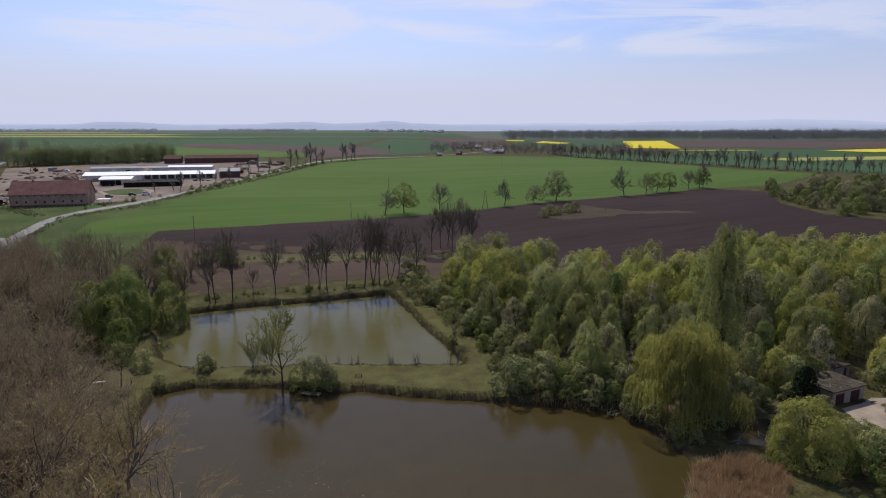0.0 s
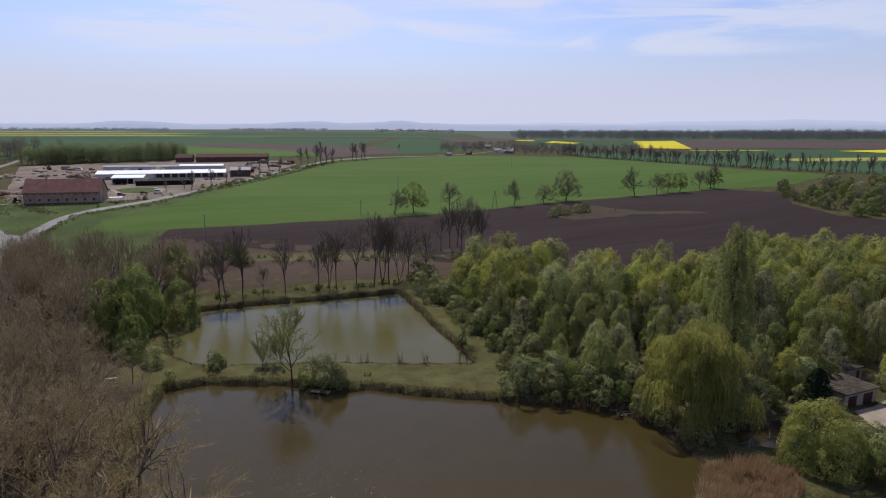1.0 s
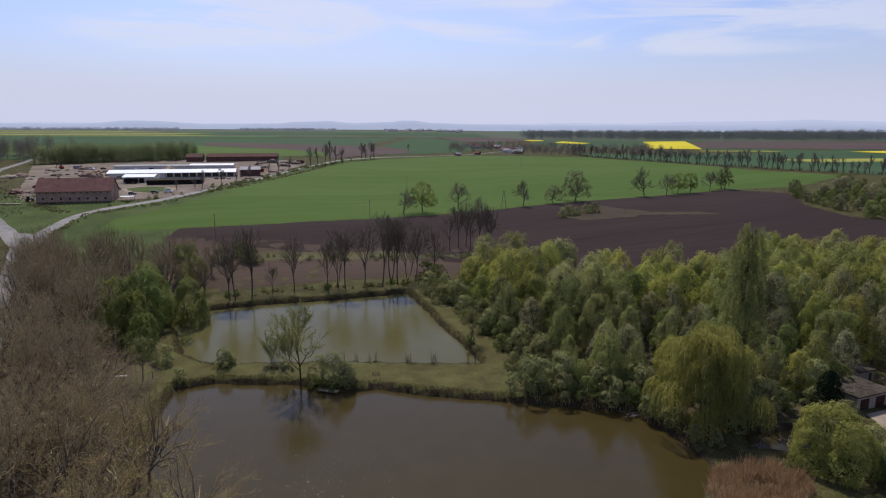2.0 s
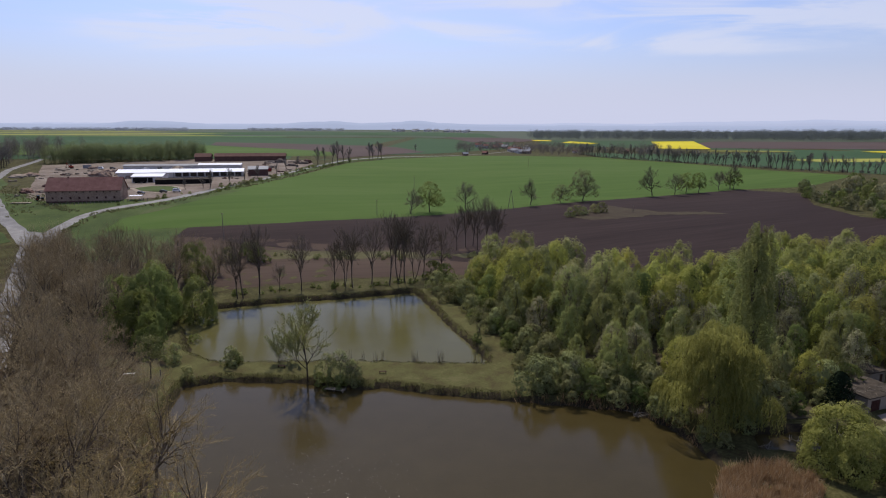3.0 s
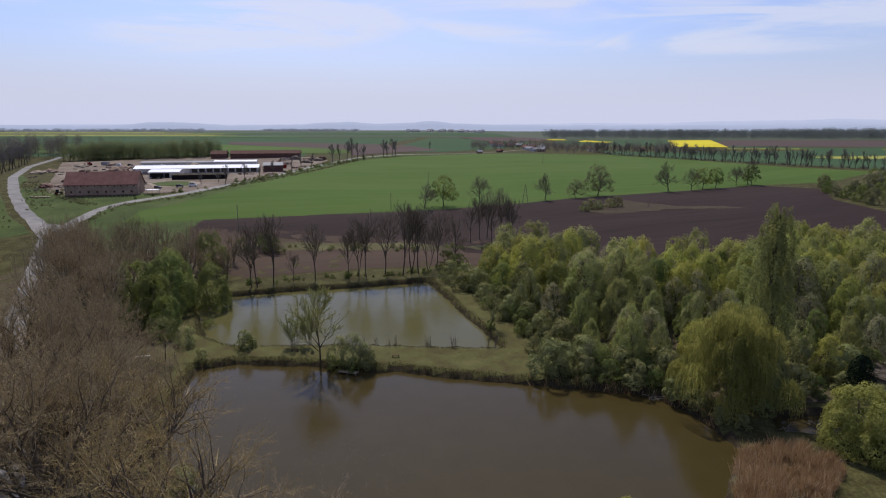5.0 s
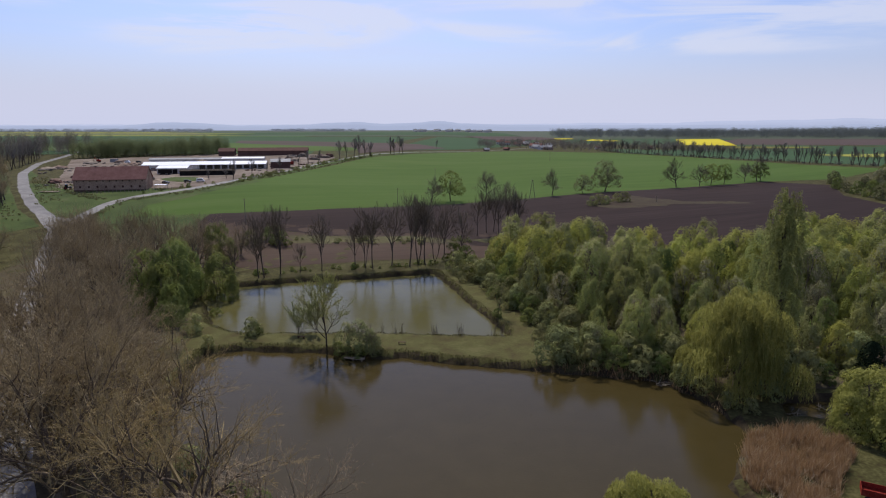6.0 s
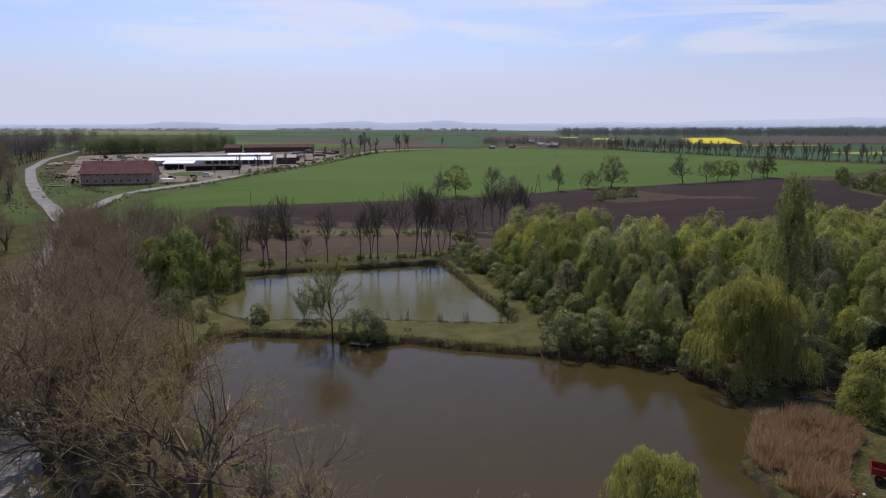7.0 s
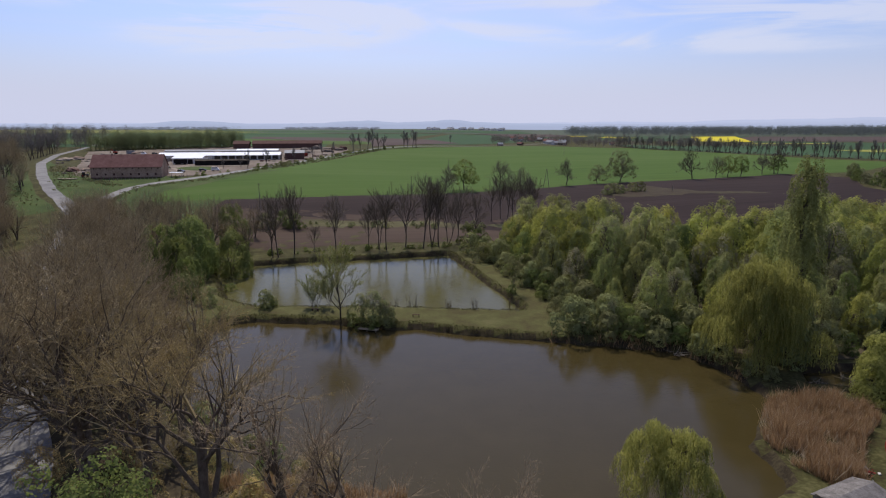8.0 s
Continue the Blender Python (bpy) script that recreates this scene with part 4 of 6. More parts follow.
# tall bare trees beside the water and the road, nearest first
BIG = [bare_tree("tall bare tree with brown twigs and opening buds", 11 + k, 24, rr, pl, buds=bud, twig_mat=tw, bud_mat=bm, bud_size=0.105, clear=cl, angle=(0.45, 1.0), lift=0.16, rmin=0.011, dark=3, bark=BARK_BROWN,
                 ratio=((0.7, 0.95), (0.45, 0.65), (0.33, 0.5), (0.25, 0.4)), wander=0.22, forks=fk, trunk=0.52, spread=sp)
       for k, (bud, fk, cl, sp, pl, tw, bm, rr) in enumerate([(3.6, 1, 0.3, 20, (8, 7, 7, 5), TWIG_GOLD, BUD, 0.58), (1.8, 1, 0.32, 17, (7, 7, 7, 5), TWIG_PALE, TWIG_PALE, 0.46), (2.6, 2, 0.25, 21, (7, 7, 7, 5), TWIG_BROWN, TWIG_GOLD, 0.6)])]
near_left = [(-20, 48.5, 0.95, 1), (-12.6, 46, 0.8, 1), (0.5, 45.5, 0.58, 1), (-28, 50.5, 1.08, 0), (-44, 57, 1.2, 2), (-52, 66, 1.12, 1), (-41, 70, 1.0, 0),
             (-62, 84, 1.1, 2), (-66, 98, 1.0, 0), (-56, 86, 0.85, 0), (-78, 114, 0.9, 2), (-86, 104, 1.05, 0), (-90, 122, 1.0, 2), 
             (-92, 142, 0.95, 2), (-78, 80, 1.1, 0), (-102, 134, 1.0, 0), (-97, 164, 0.85, 2), (-112, 158, 0.9, 0), (-106, 186, 0.8, 2), (-120, 190, 0.8, 2), (-94, 190, 0.72, 2),
             (-128, 214, 0.75, 2), (-114, 212, 0.7, 2), (-74, 62, 1.1, 1), (-88, 84, 1.1, 2),
             (-60, 60, 1.2, 0), (-39, 59, 0.95, 0), (-48, 74, 1.05, 2), (-60, 73, 1.1, 0), (-70, 88, 1.05, 0), (-84, 66, 1.15, 0), (-140, 205, 0.8, 2), (-134, 228, 0.7, 2), (-104, 206, 0.7, 2), (-118, 172, 0.8, 2), (-130, 188, 0.8, 0), (-100, 150, 0.85, 0), (-84, 196, 0.55, 2), (-150, 222, 0.7, 2), (-110, 226, 0.6, 2), (-96, 178, 0.7, 0), (-104, 170, 0.75, 0), (-112, 196, 0.8, 0), (-98, 198, 0.75, 0), (-124, 204, 0.8, 0), (-136, 196, 0.85, 0), (-122, 220, 0.7, 0), (-90, 216, 0.55, 0), (-146, 210, 0.85, 0), (-100, 222, 0.6, 0), (-126, 168, 0.85, 0)]
BACK = [bare_tree("bare brown-twigged tree behind the pond's trees", 16 + k, 24, 0.5, (8, 7, 6), buds=1.3, bud_size=0.24, twig_mat=TWIG_BROWN, bud_mat=TWIG_BROWN, clear=0.25, angle=(0.5, 1.1), lift=0.08,
                  ratio=((0.7, 0.95), (0.45, 0.65), (0.4, 0.6)), wander=0.13, forks=2, trunk=0.5, spread=20) for k in range(2)]
for x, y, s, k in near_left:
    place(BIG[2 if x < -44 else k] if y < 115 else BACK[int(x) % 2], x, y, s, rnd.uniform(0, 360), group="bare trees left of the ponds")

# budding shrubs under the tall bare trees
SCRUB = [dome_tree("shrub", "brown shrub with opening golden buds under the bare trees", 23 + k, 5.5, 6, 2200, m, size=0.15, clear=0.02, r=0.06, lobes=9, tall=1.4, streak=0.2, twig=TWIG_GOLD) for k, m in enumerate((BUD, LEAF_V))]
sr = random.Random(31)
for x, y in ((-27, 60), (-22, 57), (-33, 59), (-37, 56), (-41, 63), (-35, 52), (-29, 52), (-44, 55), (-48, 52), (-20, 61), (-39, 67), (-46, 67), (-33, 66), (-52, 60), (-25, 54), (-42, 49)):
    k = 1 if (x, y) in ((-27, 60), (-29, 52)) else 0
    place(SCRUB[k], x, y, sr.uniform(0.7, 1.15), sr.uniform(0, 360), group="shrubs under the bare trees")

# bare row along the far shore of the back pond
ROW = [bare_tree("slender bare tree on the far bank of the pond", 31 + k, 20, 0.2, pl, buds=1.3, bud_size=0.15, twig_mat=TWIG_GREY, bud_mat=TWIG, clear=cl, angle=(0.4, 0.85), lift=0.14,
                 ratio=((0.45, 0.7), (0.45, 0.65), (0.4, 0.55)), wander=0.13, trunk=0.7, spread=sp, rmin=0.028, forks=fk)
       for k, (pl, cl, sp, fk) in enumerate((((13, 8, 5), 0.34, 11, 1), ((12, 7, 5), 0.3, 10, 1), ((8, 7, 5), 0.34, 12.5, 2), ((14, 7, 5), 0.38, 9.5, 1)))]
row = [(-72, 186, 19), (-70.4, 186.5, 22), (-66.9, 191.5, 22), (-61, 193.5, 10), (-54.8, 197, 19), (-44.3, 200.5, 16.5), (-41.2, 202, 17), (-38.3, 200.6, 22), (-32.9, 205.8, 22), (-26.6, 204.4, 25),
       (-24, 208.3, 24), (-21.6, 208.3, 25), (-16.2, 220.5, 20), (-10, 220.7, 19), (-18.6, 212.3, 16), (-1, 268, 20), (8, 268, 22), (4, 263, 18), (12, 262, 19), (-5, 262, 17), (2, 271, 21), (10, 266, 20)]
for i, (x, y, hh) in enumerate(row):
    place(ROW[i % 4], x, y, hh / 19, rnd.uniform(0, 360), group="bare row behind the pond")

# lone trees along the field edge
FIELD = [bare_tree("bare lone tree at the field edge", 51 + k, 18, 0.36, (13, 8, 6), buds=2.2, bud_size=0.22, bud_mat=TWIG_GREY, twig_mat=TWIG_GREY, rmin=0.03, clear=0.28, angle=(0.5, 1.15), lift=0.06,
                   ratio=((0.7, 0.95), (0.45, 0.6), (0.4, 0.55)), trunk=0.55, spread=16, wander=0.1) for k in range(3)]
LEAFY_F = dome_tree("leafy_tree", "round leafy tree in fresh green", 61, 17, 15, 7000, LEAF_G, size=0.36, clear=0.25, r=0.35, lobes=12, tall=0.95, streak=0.2, long=1.2)
LEAFY_W = dome_tree("leafy_tree", "round willow in pale new leaf", 62, 20, 20, 6500, LEAF_S, size=0.36, clear=0.2, r=0.4, lobes=15, tall=0.9, streak=0.3, twig=TWIG_GREY)
for x, y, hh, proto, base in ((-32, 342, 15, FIELD[0], 18), (-22, 350, 18, LEAFY_F, 17), (-2, 363, 17, FIELD[1], 18), (38, 383, 17, FIELD[2], 18), (58, 395, 12.5, LEAFY_W, 20), (74, 408, 21.5, LEAFY_W, 20),
                              (130, 447, 21.5, FIELD[0], 18), (149, 457, 16.5, FIELD[1], 18), (161, 469, 16, LEAFY_F, 17), (172, 474, 16, LEAFY_F, 17), (195, 495, 16, FIELD[1], 18), (207, 503, 22, FIELD[0], 18), (210, 504, 15, LEAFY_F, 17)):
    place(proto, x, y, hh / base, rnd.uniform(0, 360), group="trees along the field edge")

# the willow wood right of the ponds
WOODS = [dome_tree("willow", "dense willow in bright yellow-green leaf", 71, 16, 12.5, 7400, LEAF_W, size=0.32, bumps=20),
         dome_tree("willow", "tall willow in fresh green leaf", 72, 18, 11.5, 7400, LEAF_V, size=0.32, bumps=20, tall=1.8, lobes=12),
         dome_tree("willow", "grey-green willow with thin leaf", 73, 15.5, 11.5, 6600, LEAF_D, size=0.3, bumps=20, lobes=10, tall=1.7),
         dome_tree("alder", "rounded green tree at the wood's edge", 74, 14, 11, 6600, LEAF_G, size=0.3, bumps=22, lobes=9, tall=1.3, streak=0.3),
         dome_tree("willow", "yellow-green willow with a drooping crown", 75, 15.5, 13.5, 7400, LEAF_W, size=0.33, bumps=18, lobes=14, tall=1.25, streak=1.0),
         dome_tree("willow", "thin greyish willow with catkins and open limbs", 70, 15, 10.5, 3600, LEAF_T, size=0.28, lobes=10, twig=TWIG_GREY, r=0.2, clear=0.15)]
BUSH = [dome_tree("bush", "rounded grey-green willow bush on the bank", 81, 6.2, 8, 2600, LEAF_D, size=0.26, clear=0.0, r=0.08, lobes=7, tall=0.9, streak=0.3),
        dome_tree("bush", "low green bush on the bank", 82, 5, 6.5, 2000, LEAF_G, size=0.25, clear=0.0, r=0.07, lobes=6, tall=0.9, streak=0.2)]
wr = random.Random(5)
edge_left = [(14, 119), (17, 140), (8, 160), (1, 180), (-7, 205)]
spots = []
far_edge = [(-10, 205), (22, 212), (38, 194), (52, 181), (76, 178), (90, 195), (110, 213), (240, 215)]
for y in range(120, 214, 8):
    lo = np.interp(y, [p[1] for p in edge_left], [p[0] for p in edge_left]) + 5
    x = lo + wr.uniform(0, 3)
    while x < 215:
        px, py = x + wr.uniform(-2, 2), y + wr.uniform(-3, 3)
        x += wr.uniform(6.4, 9.0)
        if math.hypot(px - 45, py - 110) < 12 or math.hypot(px - 56, py - 121) < 5 or (74 < px < 96 and py < 126) or (46 < px < 72 and py < 124 and py < 118):
            continue
        if py > np.interp(px, [q[0] for q in far_edge], [q[1] for q in far_edge]):
            continue
        spots.append((px, py))
for px, py in spots:
    deep = min(1.0, (py - 112) / 50)
    edge = px - np.interp(py, [p[1] for p in edge_left], [p[0] for p in edge_left])
    hh = (8 + 10 * deep) * wr.uniform(0.88, 1.1)
    if edge < 9:
        hh *= 0.75
    bright = deep * (0.5 + 0.5 * math.sin(0.045 * px + 0.07 * py)) + 0.8 * (px > 85 and py > 160)
    grey = 1.2 * (1 - deep) + 1.0 * (px < 45 and py < 185) + 1.6 * (78 < px < 130 and py < 165)
    k = wr.choices([0, 1, 2, 3, 4, 5], [0.4 + 2.4 * bright, 2.4, 0.3 + 1.3 * grey, 0.9, 0.4 + 1.4 * bright, 0.15 + 1.0 * grey])[0]
    place(WOODS[k], px, py, hh / 16 * wr.uniform(0.82, 1.15), wr.uniform(0, 360), sz=hh / 16 * wr.uniform(0.95, 1.15), group="willow wood")
for x, y, s, k in ((16, 121, 0.8, 0), (21, 119, 0.9, 0), (26, 118.5, 1.0, 1), (30, 117, 0.9, 0), (34, 116.5, 0.8, 1), (37, 112, 0.6, 0), (12, 133, 0.7, 0), (10, 146, 0.8, 1), (5, 158, 0.7, 0), (2, 168, 0.8, 1), (-6, 187, 1.0, 0), (-10, 198, 1.2, 0),
                   (-53.4, 132, 0.75, 0), (-53, 132.6, 0.65, 1), (-29.3, 123.4, 0.62, 1), (-26.6, 123.2, 0.66, 1), (-31.5, 124.3, 0.6, 1), (-23.8, 123.6, 0.6, 0), (-29, 70, 0.9, 1), (-33, 73, 0.7, 1), (-24, 67, 0.6, 0), (-42, 78, 0.8, 0), (66, 89, 1.1, 1), (70, 91, 1.2, 0), (74, 93, 1.1, 1), (78, 95.5, 1.0, 0), (72, 85, 1.2, 1), (80, 90, 1.3, 0), (76, 87, 1.2, 1), (70, 97, 1.0, 0), (74, 99, 0.8, 1), (72, 121, 1.3, 0), (78, 123.5, 1.3, 1), (93, 121, 1.5, 0), (97, 124, 1.5, 1), (-70, 150, 0.8, 1), (-82, 168, 0.9, 0), (-68, 133, 0.8, 0), (-60, 124, 0.5, 0), (66, 84, 0.7, 1), (60, 80, 0.5, 1), (60, 115, 1.0, 0), (2.5, 150, 0.5, 1)):
    place(BUSH[k], x, y, s, rnd.uniform(0, 360), group="bushes on the banks")

for x, y, s in ((41.5, 102, 0.5), (44, 99.8, 0.45), (38.8, 108, 0.6), (36.5, 111.5, 0.7)):
    place(BUSH[0], x, y, s, rnd.uniform(0, 360), group="bushes on the banks")
for x, y, s in ((56, 344, 0.9), (61, 349, 1.0), (65, 351, 0.8), (72, 358, 0.9), (77, 361, 1.0)):
    place(BUSH[0], x, y, s, rnd.uniform(0, 360), label="pale bush on the weedy strip", group="bushes in the fields")
for k in range(34):
    u = rnd.random()
    x, y = (-184 + 22 * u, 312 + 50 * u) if k < 8 else (-159 + 22 * u, 366 + 180 * u)
    place(BUSH[1], x + rnd.uniform(-1, 4), y, rnd.uniform(0.25, 0.6), rnd.uniform(0, 360), label="small dark bush beside the farm road", group="bushes beside the farm road")
THICKET = [dome_tree("willow", "round grey-green willow beside the ploughed field", 76 + k, 13, 13, 2600, m, size=0.6, clear=0.02, lobes=9, tall=1.0, streak=0.3, long=1.2) for k, m in enumerate((LEAF_T, LEAF_S, LEAF_G))]
for k in range(84):
    u, v = rnd.random(), rnd.random() ** 1.3
    x, y = 234 + 112 * u, 350 + 150 * v + 26 * u
    place(THICKET[rnd.choice((0, 1, 1, 2, 2))], x, y, rnd.uniform(0.4, 0.85) + 0.3 * (u > 0.45), rnd.uniform(0, 360), group="thicket beside the ploughed field")
for x, y, s in ((-284, 300, 0.6), (-306, 328, 0.7), (-328, 352, 0.7), (-266, 272, 0.6), (-350, 384, 0.75), (-250, 252, 0.6), (-230, 236, 0.65), (-200, 217, 0.7), (-182, 200, 0.7), (-168, 186, 0.75), (-280, 280, 0.7), (-300, 310, 0.8), (-226, 216, 0.75), (-250, 236, 0.8), (-205, 195, 0.8), (-190, 176, 0.85),
                (-345, 405, 0.8), (-362, 430, 0.8), (-375, 450, 0.85), (-150, 160, 0.85), (-165, 150, 0.9), (-135, 130, 0.9), (-320, 330, 0.8), (-340, 360, 0.9)):
    place(BACK[int(x) % 2], x, y, s, rnd.uniform(0, 360), label="bare brown tree beside the main road", group="bare trees beside the main road")
br = random.Random(17)
for k in range(30):
    u = br.random()
    place(BUSH[1], -78 + 64 * u + br.uniform(-1, 1), 187 + 21 * u + br.uniform(0, 5), br.uniform(0.18, 0.45), br.uniform(0, 360), group="bushes on the banks")
line = [(13, 122), (20, 121), (28, 120.5), (34, 119), (38, 115), (30, 124), (22, 128), (16, 136), (11, 148), (6, 160), (1, 173), (-4, 186), (-9, 199)]
for (ax, ay), (bx, by) in zip(line, line[1:]):
    for k in range(4):
        u = (k + br.random()) / 4
        place(BUSH[br.choice([0, 0, 1])], ax + (bx - ax) * u + br.uniform(0.5, 4), ay + (by - ay) * u + br.uniform(0, 3), br.uniform(0.6, 1.35), br.uniform(0, 360), group="bushes on the banks")
for k in range(16):
    place(BUSH[br.choice([0, 0, 1])], br.uniform(46, 74), br.uniform(108, 128), br.uniform(0.7, 1.3), br.uniform(0, 360), group="bushes on the banks")
place(weeping_willow("great weeping willow hanging over the pond", 91, 18.6, 20, 8200, LEAF_Y, gap=0.24, size=0.28, mounds=44), 45, 109, 1, 20)
place(dome_tree("willow", "round yellow-green willow beside the reeds", 92, 11, 15, 26000, LEAF_Y, size=0.25, clear=0.02, r=0.3, lobes=14, tall=1.0, streak=0.8, bumps=40), 60, 94)
place(weeping_willow("yellow-green willow on the near shore", 93, 10.6, 12, 5200, LEAF_Y, gap=0.17, size=0.19, mounds=30), 18, 62)
place(poplar_tree("tall narrow poplar above the willow wood", 94, 35.3, 9.0, 24000, LEAF_P), 56.2, 121, 1, 0)

# leafy trees left of the back pond
GREEN_TREE = dome_tree("leafy_tree", "dense green tree with drooping boughs beside the pond", 101, 15, 13, 9500, LEAF_G, size=0.32, clear=0.08, lobes=13, tall=1.4, streak=1.0)
for x, y, s in ((-84, 158, 1.2), (-77, 167, 1.05), (-89, 150, 1.15), (-93, 205, 1.0), (-82, 146, 0.95), (-76, 140, 0.7), (-90, 170, 1.1)):
    place(GREEN_TREE, x, y, s, rnd.uniform(0, 360), group="green trees left of the back pond")
place(leafy_tree("young_tree", "small airy tree in new leaf on the bank", 102, 11, 7, 1500, LEAF_D, size=0.34, clear=0.3, r=0.14), -68, 123.5)
place(bare_tree("airy willow in thin new leaf on the dam", 103, 16.5, 0.2, (11, 8, 6), buds=8, bud_size=0.2, bud_mat=LEAF_V, clear=0.2, angle=(0.35, 0.8), lift=0.16, trunk=0.6, spread=15,
                ratio=((0.55, 0.75), (0.45, 0.6), (0.4, 0.5))), -34.4, 125.6)
place(bare_tree("thin upright shrub with fresh buds on the dam", 104, 8, 0.05, (10, 4), buds=4, bud_size=0.19, bud_mat=LEAF_V, twig_mat=TWIG, spread=8, clear=0.02, angle=(0.2, 0.5), lift=0.4, forks=7), -43.5, 134)
place(bare_tree("thin upright shrub with fresh buds on the dam", 105, 7, 0.05, (9, 6), buds=5, bud_size=0.2, bud_mat=LEAF_PALE, spread=3, clear=0.05, angle=(0.15, 0.4), lift=0.5, forks=2), -39.5, 134.4)
place(leafy_tree("path_tree", "slim brownish tree beside the grass path", 106, 10, 5.5, 1100, LEAF_D, size=0.3, clear=0.3, r=0.12), 2.6, 151)

for k, (x, y, h, w) in enumerate(((-29.8, 124.6, 6.6, 6.0), (-26.8, 124.2, 7.4, 6.5), (-24.4, 123.9, 5.4, 4.5))):
    place(dome_tree("shrub", "upright shrub in pale green leaf over the dam's edge", 108 + k, h, w, 2300, LEAF_PALE, size=0.21, clear=0.03, r=0.07, lobes=10, tall=2.0, streak=0.2, twig=TWIG_GREY), x, y)

# dark evergreen beside the garage
def cypress(label, seed, height, spread):
    rs = np.random.RandomState(seed)
    t = thing("cypress", label, "tree")
    mesh_object("trunk", *tubes([(Vector((0, 0, -0.2)), Vector((0, 0, height * 0.8)), 0.16, 0.03)]), BARK, t)
    n = 2600
    zf = rs.uniform(0.02, 1, n)
    a = rs.uniform(0, 2 * math.pi, n)
    w = spread / 2 * np.sqrt(np.clip(1 - zf ** 2.2, 0, 1)) * rs.uniform(0.8, 1.08, n) * (1 + 0.12 * np.sin(a * 5 + zf * 9))
    pos = np.column_stack([np.cos(a) * w, np.sin(a) * w, zf * height])
    q, f = leaf_quads(pos, np.column_stack([np.cos(a), np.sin(a), 0.4 + 0 * a]), 0.42, 1.2, rs)
    tagged(mesh_object("crown", q.tolist(), f.tolist(), CONIFER, t), kind="stuff")
    return t


place(leafy_tree("leafy_tree", "bright green broadleaf tree below the camera", 113, 25, 11, 14000, LEAF_G, size=0.24, clear=0.3, r=0.35, clumps=90, lump=(0.14, 0.26)), -21.5, 26.5)
place(cypress("dark evergreen beside the garage", 111, 7.6, 5.0), 71.6, 115.6)

for k in range(30):
    u = br.random()
    place(BUSH[0], -78 + 84 * u, 238 + 12 * u + br.uniform(-2, 6), br.uniform(0.15, 0.42), br.uniform(0, 360), label="pale scrub bush on the fallow strip", group="scrub on the fallow strip")
for x, y, s in ((-84, 236, 1.5), (-80, 232, 1.3), (-88, 240, 1.2), (-92, 231, 1.3), (-12, 216, 1.4), (-8, 214, 1.3)):
    place(BUSH[1], x, y, s, br.uniform(0, 360), label="rounded green bush at the tilled field", group="bushes at the tilled field")
for k in range(70):
    u = br.random()
    x, y = np.interp(u, [0, 0.3, 0.7, 1], [-152, -146, -133, -110]), np.interp(u, [0, 0.3, 0.7, 1], [366, 428, 520, 625])
    place(BUSH[br.randrange(2)], x + br.uniform(-2, 3), y, br.uniform(0.2, 0.55), br.uniform(0, 360), label="small dark bush beside the farm road", group="bushes beside the farm road")

# brown leafless trees on both sides of the main road
side = random.Random(29)
for k in range(64):
    u = side.random()
    x, y = np.interp(u, [0, 0.4, 0.7, 1], [-290, -221, -150, -98]), np.interp(u, [0, 0.4, 0.7, 1], [368, 285, 195, 116])
    off = side.uniform(7, 42) if k < 46 else -side.uniform(7, 22)
    if off < 0 and y > 225:
        continue
    x, y = x - 0.83 * off, y - 0.55 * off
    place(BACK[k % 2], x, y, side.uniform(0.6, 0.9) if off > 0 else side.uniform(0.75, 0.95), side.uniform(0, 360), label="bare brown tree beside the main road", group="bare trees beside the main road")

for k in range(44):
    u = side.random()
    x, y = -128 - 62 * u + side.uniform(-16, 4), 118 + 92 * u + side.uniform(-10, 6)
    place(BACK[k % 2], x, y, side.uniform(0.6, 0.95), side.uniform(0, 360), label="bare brown tree beside the main road", group="bare trees beside the main road")
for k in range(12):
    u = side.random()
    place(BACK[k % 2], -118 - 48 * u + side.uniform(2, 8), 156 + 66 * u + side.uniform(0, 6), side.uniform(0.7, 0.95), side.uniform(0, 360), group="bare trees left of the ponds")

for k in range(16):
    u = side.random()
    x, y = -178 - 24 * u + side.uniform(-14, 2), 204 + 32 * u + side.uniform(-8, 4)
    place(BACK[k % 2], x, y, side.uniform(0.5, 0.75), side.uniform(0, 360), label="bare brown tree beside the main road", group="bare trees beside the main road")

# ---- far woods and hedges ----
def crowns(name, label, pts, mat, seed, lumps=26, category="wood", low=True, leaf=None):
    """A far wood: many leaf-flecked crowns with stems, too many and too far to tell apart."""
    rs = np.random.RandomState(seed)
    V, F, base = [], [], 0
    for x, y, hh, wd in pts:
        z = ground_at(x, y)
        v = rs.normal(0, 1, (lumps, 3))
        v /= np.linalg.norm(v, axis=1)[:, None]
        v[:, 2] = np.abs(v[:, 2]) * 1.3 - 0.35 if not low else v[:, 2] * 1.15
        pos = np.array([x, y, z + hh * (0.5 if low else 0.56)]) + v * np.array([wd / 2, wd / 2, hh * 0.42]) * rs.uniform(0.6, 1.05, lumps)[:, None]
        q, f = leaf_quads(pos, v, leaf or wd * 0.42, 1.0, rs)
        V.append(q)
        F.append(f + base)
        base += len(q)
        st = np.array([[x - 0.25, y, z - 0.5], [x + 0.25, y, z - 0.5], [x + 0.15, y, z + hh * 0.7], [x - 0.15, y, z + hh * 0.7],
                       [x, y - 0.25, z - 0.5], [x, y + 0.25, z - 0.5], [x, y + 0.15, z + hh * 0.7], [x, y - 0.15, z + hh * 0.7]])
        V.append(st)
        F.append(np.array([[0, 1, 2, 3], [4, 5, 6, 7]]) + base)
        base += 8
    ob = mesh_object(name, np.concatenate(V).tolist(), np.concatenate(F).tolist(), mat)
    return tagged(ob, label, category, kind="stuff")


